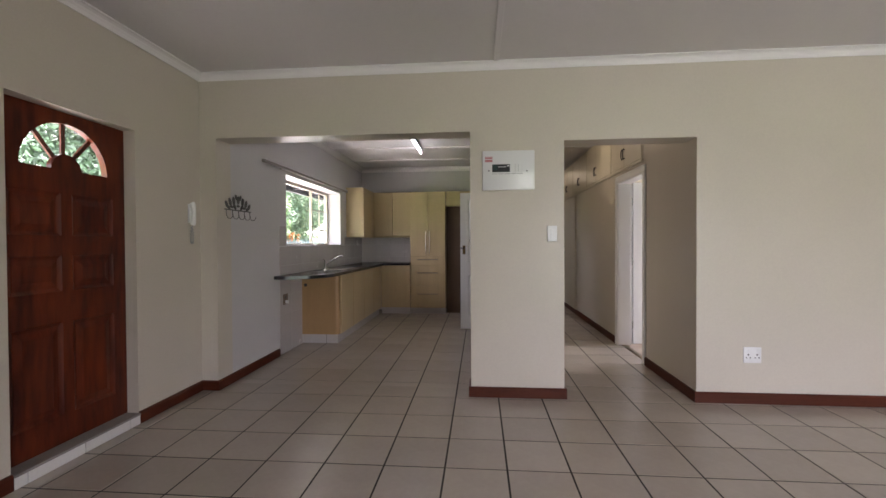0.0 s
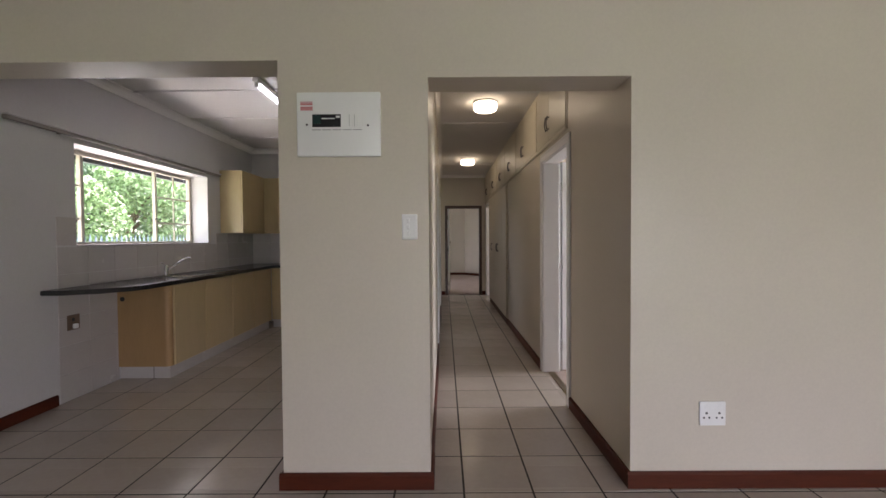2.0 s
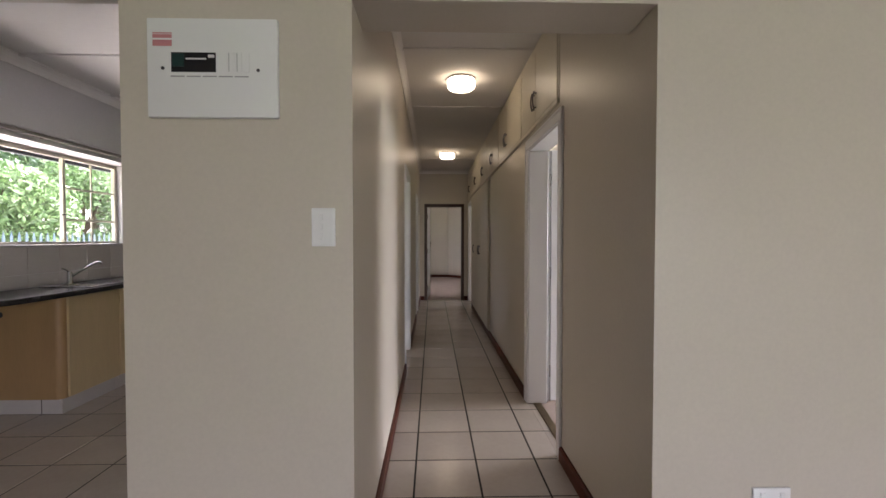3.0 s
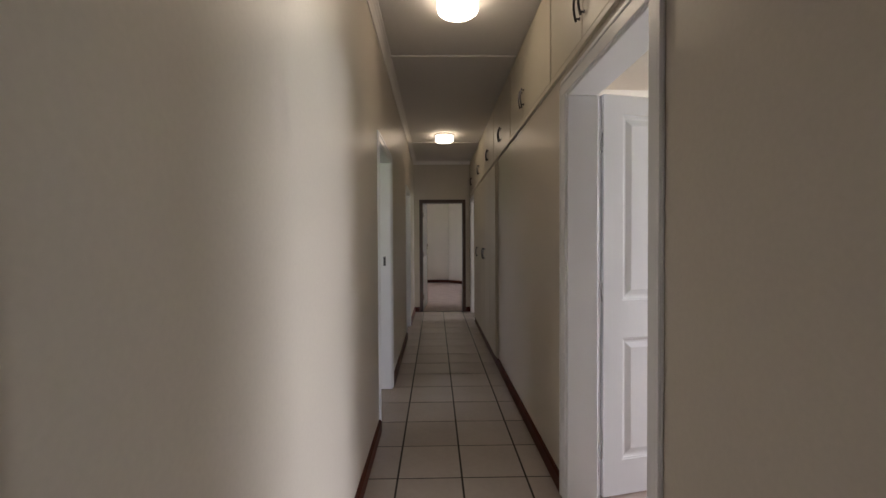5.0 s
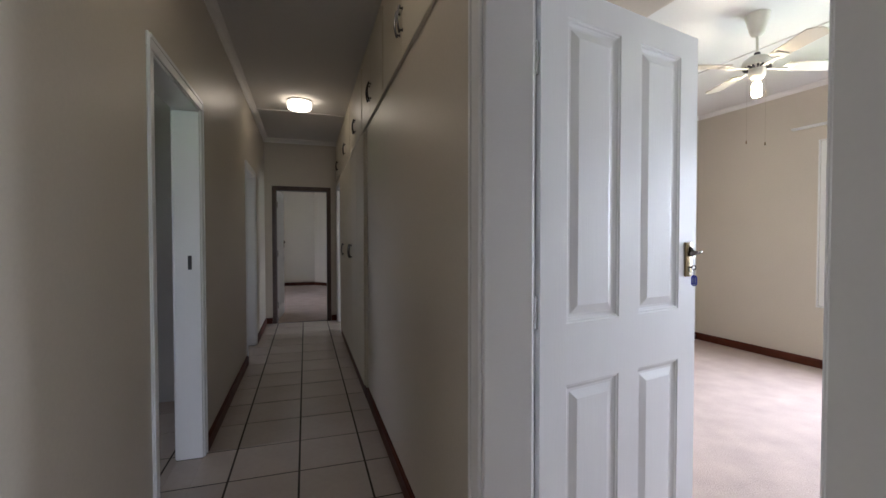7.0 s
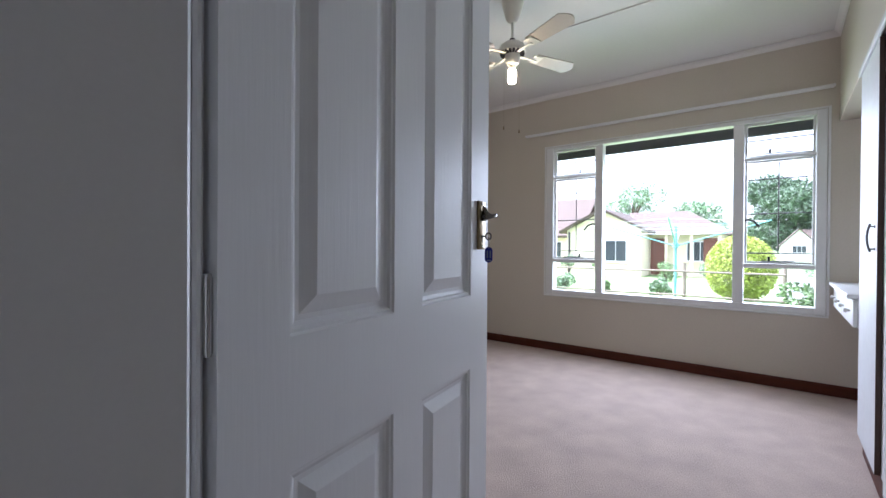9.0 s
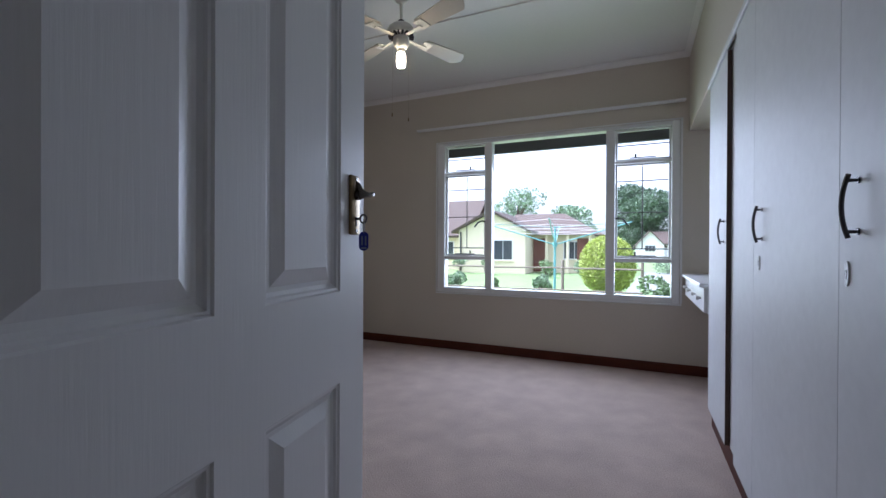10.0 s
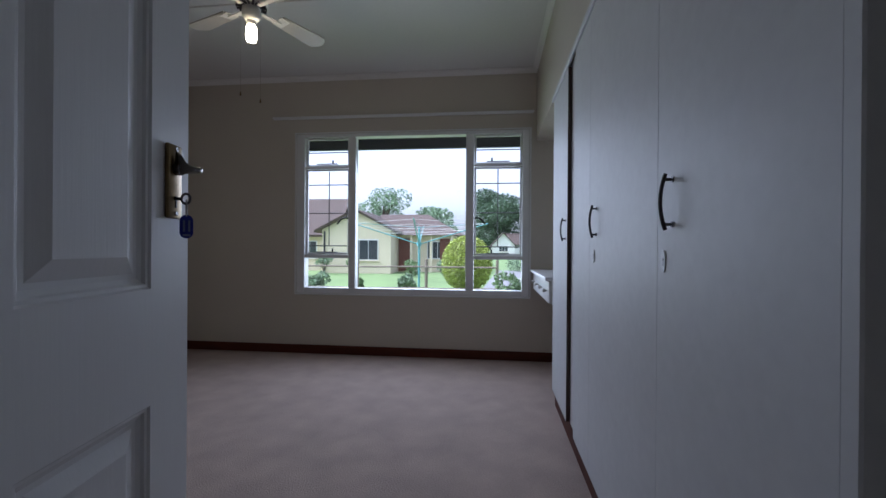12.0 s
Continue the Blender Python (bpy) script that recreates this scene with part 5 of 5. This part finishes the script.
def shrub(at, w, h, mat, seed, label, count=1600, size=0.06, round_top=False):
    rg = random.Random(seed)
    t = thing("shrub", at, label, "shrub")
    bm = bmesh.new()
    for i in range(5):
        a = i * 1.3 + seed
        tube(bm, [(0, 0, 0), (w * 0.12 * math.cos(a), w * 0.12 * math.sin(a), h * 0.4), (w * 0.3 * math.cos(a), w * 0.3 * math.sin(a), h * 0.75)], lambda s: 0.02 * (1.2 - s), 6)
    part("stem", bm, BARK, t)
    clumps = [((0, 0, h * 0.5), (w * 0.49, w * 0.49, h * 0.49))] if round_top else []
    for i in range(7):
        a = rg.uniform(0, 6.28)
        k = rg.uniform(0.2, 0.3) * w * (0.7 if round_top else 1.0)
        z = rg.uniform(0.2, 0.78) * h
        q = 0.26 * w if not round_top else 0.30 * w * math.sin(math.pi * z / h)
        clumps.append(((q * math.cos(a), q * math.sin(a), z), (k, k, k * 0.9)))
    leaves("foliage", mat, t, clumps, count, size, seed)
    return t


def gable_roof(bm, x0, x1, y0, y1, eave, ridge, along, over=0.4):
    """A thick pitched roof, its ridge along x or y."""
    t = 0.14
    if along == "y":
        xm = (x0 + x1) / 2
        k = (ridge - eave) / (xm - x0)
        prism(bm, [(x0 - over, eave - over * k), (xm, ridge), (x1 + over, eave - over * k), (x1 + over, eave - over * k + t), (xm, ridge + t), (x0 - over, eave - over * k + t)],
              (0, y0 - over, 0), (0, y1 + over, 0), (1, 0, 0))
    else:
        ym = (y0 + y1) / 2
        k = (ridge - eave) / (ym - y0)
        prism(bm, [(y0 - over, eave - over * k), (ym, ridge), (y1 + over, eave - over * k), (y1 + over, eave - over * k + t), (ym, ridge + t), (y0 - over, eave - over * k + t)],
              (x0 - over, 0, 0), (x1 + over, 0, 0), (0, 1, 0))


def far_window(parent, x, y0, y1, z0, z1):
    w = part("window", box(bmesh.new(), x - 0.03, y0, z0, x + 0.02, y1, z1, 0.005), FRAME, parent, "white framed window")
    n = 3
    for i in range(n):
        a = y0 + 0.06 + (y1 - y0 - 0.08) * i / n
        b = y0 + 0.02 + (y1 - y0 - 0.08) * (i + 1) / n
        part("pane", box(bmesh.new(), x - 0.045, a, z0 + 0.06, x - 0.031, b, z1 - 0.06), DARKPANE, w)
    part("sill", box(bmesh.new(), x - 0.10, y0 - 0.06, z0 - 0.06, x + 0.0, y1 + 0.06, z0 - 0.002, 0.01), CREAM, w)


house = thing("house", (*garden(28, 11), GZ), "cream single-storey house with brown tiled roofs beyond the lawn", "house", rz=4.6)
Z = -GZ
bm = box(bmesh.new(), -2.0, -1.1, 0, 4.0, 2.9, 2.1 + Z)
prism(bm, [(-1.1, 0), (2.9, 0), (0.9, 1.0)], (-2.0, 0, 2.1 + Z), (-1.8, 0, 2.1 + Z), (0, 1, 0))
part("wall", bm, CREAM, house)
part("wall", box(bmesh.new(), 0.2, -4.6, 0, 6.0, -1.11, 2.0 + Z), CREAM, house)
part("wall", box(bmesh.new(), 0.6, 2.91, 0, 6.5, 14, 2.1 + Z), CREAM, house)
bm = bmesh.new()
gable_roof(bm, -2.0, 4.0, -1.1, 2.9, 2.1 + Z, 3.15 + Z, "x", 0.35)
part("roof", bm, ROOF, house)
bm = bmesh.new()
y0, y1, xm = -5.2, -0.5, 3.1
pts = [(-0.5, y0, 1.85 + Z), (6.7, y0, 1.85 + Z), (6.7, y1, 1.85 + Z), (-0.5, y1, 1.85 + Z), (xm, -2.6, 3.35 + Z), (xm, y1 + 1.2, 3.35 + Z)]
v = [bm.verts.new(p) for p in pts]
for f in ((0, 1, 4), (1, 2, 5, 4), (2, 3, 5), (3, 0, 4, 5), (0, 3, 2, 1)):
    bm.faces.new([v[i] for i in f])
part("roof", bm, ROOF, house)
bm = bmesh.new()
gable_roof(bm, 0.6, 6.5, 3.4, 14, 2.1 + Z, 4.35 + Z, "y", 0.5)
part("roof", bm, ROOF, house)
for y in (-4.45, -3.2, -2.0):
    part("veranda_post", box(bmesh.new(), -0.35, y - 0.07, 0, -0.21, y + 0.07, 1.9 + Z, 0.01), CREAM, house)
far_window(house, -2.0, -0.4, 1.3, 0.75, 1.95)
far_window(house, 0.6, 4.2, 5.6, 0.75, 1.9)
far_window(house, 0.2, -3.9, -2.9, 0.8, 1.9)
for y in (-1.95, -4.5):
    part("door", box(bmesh.new(), 0.14, y, 0.05, 0.195, y + 0.8, 2.05, 0.01), REDWOOD, house, "red-brown front door")
part("downpipe", cyl(bmesh.new(), (-2.06, 2.75, 0), (-2.06, 2.75, 2.4), 0.05, n=10), FASCIA, house)

far = thing("house", (*garden(71, 1.27), GZ), "small pale house with a steep brown gable roof", "house", rz=4.6)
bm = box(bmesh.new(), -2, -1.75, 0, 4, 1.75, 1.55 + Z)
prism(bm, [(-1.75, 0), (1.75, 0), (0, 1.9)], (-2.0, 0, 1.55 + Z), (-1.8, 0, 1.55 + Z), (0, 1, 0))
part("wall", bm, CORN, far)
bm = bmesh.new()
gable_roof(bm, -2, 4, -1.75, 1.75, 1.55 + Z, 3.45 + Z, "x", 0.35)
part("roof", bm, ROOF, far)
far_window(far, -2.0, -0.7, 0.7, 1.0, 1.9)
bm = bmesh.new()
gable_roof(bm, 4.2, 9, -12, -0.5, 1.9 + Z, 3.6 + Z, "y", 0.35)
part("roof", bm, ROOF, far)
part("wall", box(bmesh.new(), 4.25, -11.8, 0, 9, -0.6, 1.9 + Z), CORN, far)

gar = thing("garage", (-10.5, 8.5, GZ), "pale rendered outbuilding with flat roof", "garage")
part("wall", box(bmesh.new(), -1.5, -3.5, 0, 1.5, 2.5, 2.55 + Z), PAVE, gar)
part("roof", box(bmesh.new(), -1.8, -3.8, 2.55 + Z, 1.8, 2.8, 2.85 + Z, 0.02), ROADM, gar)
w = part("window", box(bmesh.new(), 1.49, -0.6, 1.4, 1.53, 0.6, 2.3), FRAME, gar)
part("pane", box(bmesh.new(), 1.531, -0.5, 1.5, 1.54, 0.5, 2.2), DARKPANE, w)

tree((*garden(50, 15.8), GZ), 8.4, 4.2, LEAFP, 3, "leafy green tree behind the neighbouring roof", 3600, 0.15)
tree((*garden(50, 10.6), GZ), 6.2, 3.6, LEAFP, 5, "low leafy green tree behind the neighbouring roof", 4000, 0.17)
tree((*garden(86, 1.0), GZ), 12.2, 9.2, LEAFD, 8, "broad dark green tree beyond the driveway", 16000, 0.26, trunk=0.3)
shrub((*garden(16.5, 5.29), GZ), 1.70, 1.90, LEAFY, 11, "rounded yellow-green conifer shrub on the lawn", 24000, 0.04, True)
for i, (x, y, w, h) in enumerate(((10.2, 4.15, 1.0, 1.05), (14.5, 7.0, 0.6, 0.8), (14.2, 8.4, 0.5, 0.7), (15.0, 9.9, 0.8, 0.7), (23.5, 8.3, 0.9, 0.9), (24.4, 6.6, 1.0, 0.9), (24.0, 11.6, 0.8, 1.0), (25.0, 13.4, 1.1, 1.2), (29, 4.6, 1.6, 1.0), (30, 2.4, 1.6, 1.0))):
    shrub((*garden(x, y), GZ), w, h, (LEAF, LEAFP)[i % 2], 20 + i, "small leafy green garden shrub", 900, 0.05)

line = thing("rotary_clothes_line", (*garden(15.0, 6.70), GZ), "teal painted rotary clothes line on the lawn", "clothes line", rz=4.6)
part("pole", cyl(bmesh.new(), (0, 0, 0), (0, 0, 2.12), 0.035, n=12), TEAL, line, smooth=True)
part("hub", cyl(bmesh.new(), (0, 0, 1.53), (0, 0, 1.67), 0.07, n=14), TEAL, line, smooth=True)
tips = []
for k in range(4):
    a = radians(4 + 90 * k)
    tip = (2.1 * math.cos(a), 2.1 * math.sin(a), 2.24)
    tips.append(Vector(tip))
    part("arm", cyl(bmesh.new(), (0.05 * math.cos(a), 0.05 * math.sin(a), 1.6), tip, 0.016, n=8), TEAL, line, smooth=True)
    part("stay_wire", cyl(bmesh.new(), (0, 0, 2.10), tip, 0.006, n=6), TEAL, line)
for s in (0.5, 0.65, 0.8, 0.97):
    for k in range(4):
        c0 = Vector((0, 0, 1.6))
        p, q = c0.lerp(tips[k], s), c0.lerp(tips[(k + 1) % 4], s)
        part("washing_line", cyl(bmesh.new(), p, q, 0.004, n=5), PLASTIC, line)

fence = thing("timber_fence", (*garden(13.2, 8.0), GZ), "weathered grey post-and-rail garden fence", "fence", rz=4.6)
for y in (-3.6, -1.75, 0.1, 1.95, 3.8, 5.6):
    part("post", cyl(bmesh.new(), (0, y, 0), (0.02, y, 1.18), 0.045, 0.04, 10), POST, fence, smooth=True)
for z in (0.42, 0.98):
    for i in range(5):
        y = -3.6 + 1.84 * i
        part("rail", cyl(bmesh.new(), (-0.05, y, z + 0.01 * (i % 2)), (-0.05, y + 1.84, z - 0.012 * (i % 2)), 0.022, n=8), POST, fence, smooth=True)

pal = thing("palisade_fence", (-6.8, 15.5, GZ), "blue-grey painted steel palisade fence behind the paving", "fence")
for z in (0.35, 1.45):
    part("rail", box(bmesh.new(), -0.02, -9, z, 0.02, 10, z + 0.05), PALIS, pal)
me = None
for i in range(127):
    if me is None:
        bm = bmesh.new()
        prism(bm, [(-0.028, 0.1), (0.028, 0.1), (0.028, 1.75), (0, 1.86), (-0.028, 1.75)], (0.021, 0, 0), (0.029, 0, 0), (0, 1, 0))
        me = mesh_of(bm, "pale", PALIS)
    ob = new("pale", me)
    ob.location, ob.parent = (0, -9 + i * 0.15, 0), pal
for i, (x, y, hgt, sp) in enumerate(((-9.5, 15.2, 4.2, 2.6), (-9.0, 19.0, 4.6, 2.8), (-9.8, 23.2, 5.0, 3.0), (-13, 17.0, 6.5, 3.6), (-13, 26.0, 7.0, 4.0), (-9.2, 12.2, 3.6, 2.2), (-15.5, 12.5, 6.2, 3.6), (-14, 21.5, 6.8, 3.8), (-15, 8.6, 6.4, 3.6))):
    tree((x, y, GZ), hgt, sp, (LEAF, LEAFD, LEAF)[i % 3], 40 + i, "dense green garden tree behind the fence", 13000, 0.075, trunk=0.15)
tree((-12.6, 12.5, GZ), 6.4, 3.4, LEAFD, 61, "dense dark green tree behind the outbuilding", 16000, 0.11, trunk=0.15)
shrub((-8.2, 17.2, GZ), 1.6, 2.4, LEAFO, 70, "flowering shrub with orange blossom", 700, 0.06)

# ---- floor tiles ----
TX, TY, TX0, TY0 = 0.3565, 0.372, 0.922, 4.498


def tile_mesh(w, d):
    bm = bmesh.new()
    box(bm, -w / 2, -d / 2, -0.009, w / 2, d / 2, 0.0)
    top = [e for e in bm.edges if all(v.co.z > -0.001 for v in e.verts)]
    bmesh.ops.bevel(bm, geom=top, offset=0.0014, segments=1, affect="EDGES")
    return mesh_of(bm, "tile", TILE)


tile_floor = tagged(new("floor_tiles"), "glazed beige ceramic floor tiles with dark grout", "floor", "", "structure")
cache, rest, singles = {}, bmesh.new(), 0
AREAS = ((-2.40, -3.2, 5.0, 3.42, 0), (-2.25, 3.42, -0.019, 3.64, 1), (0.75, 3.42, 1.79, 3.64, 1), (-2.25, 3.64, 0.61, 8.1, 1),
         (0.745, 3.64, 1.79, 11.18, 2), (0.61, 6.264, 0.745, 7.046, 2), (0.61, 9.074, 0.745, 9.826, 2), (1.79, 4.554, 1.835, 5.361, 2),
         (1.79, 10.344, 1.86, 11.036, 2), (-2.33, 8.25, 0.61, 11.18, 3))
for ax0, ay0, ax1, ay1, zone in AREAS:
    for i in range(math.floor((ax0 - TX0) / TX), math.ceil((ax1 - TX0) / TX)):
        for j in range(math.floor((ay0 - TY0) / TY), math.ceil((ay1 - TY0) / TY)):
            x0, x1 = max(ax0, TX0 + i * TX + 0.0054), min(ax1, TX0 + (i + 1) * TX - 0.0054)
            y0, y1 = max(ay0, TY0 + j * TY + 0.0054), min(ay1, TY0 + (j + 1) * TY - 0.0054)
            if x1 - x0 < 0.01 or y1 - y0 < 0.01:
                continue
            cx, cy = (x0 + x1) / 2, (y0 + y1) / 2
            near = zone == 2 or (zone == 0 and cy > 0.9 and cx < 3.2) or (zone == 1 and cx < 0.1 and cy < 6.2)
            if near and singles < 300:
                key = (round(x1 - x0, 3), round(y1 - y0, 3))
                if key not in cache:
                    cache[key] = tile_mesh(*key)
                ob = new("tile", cache[key])
                ob.location, ob.parent = (cx, cy, random.uniform(-0.0006, 0.0006)), tile_floor
                singles += 1
            else:
                box(rest, x0, y0, -0.009, x1, y1, random.uniform(-0.0006, 0.0006))
ob = new("tile_field", mesh_of(rest, "tile_field", TILE))
ob.parent = tile_floor
tagged(ob, "glazed beige ceramic floor tiles", "", "", "stuff")
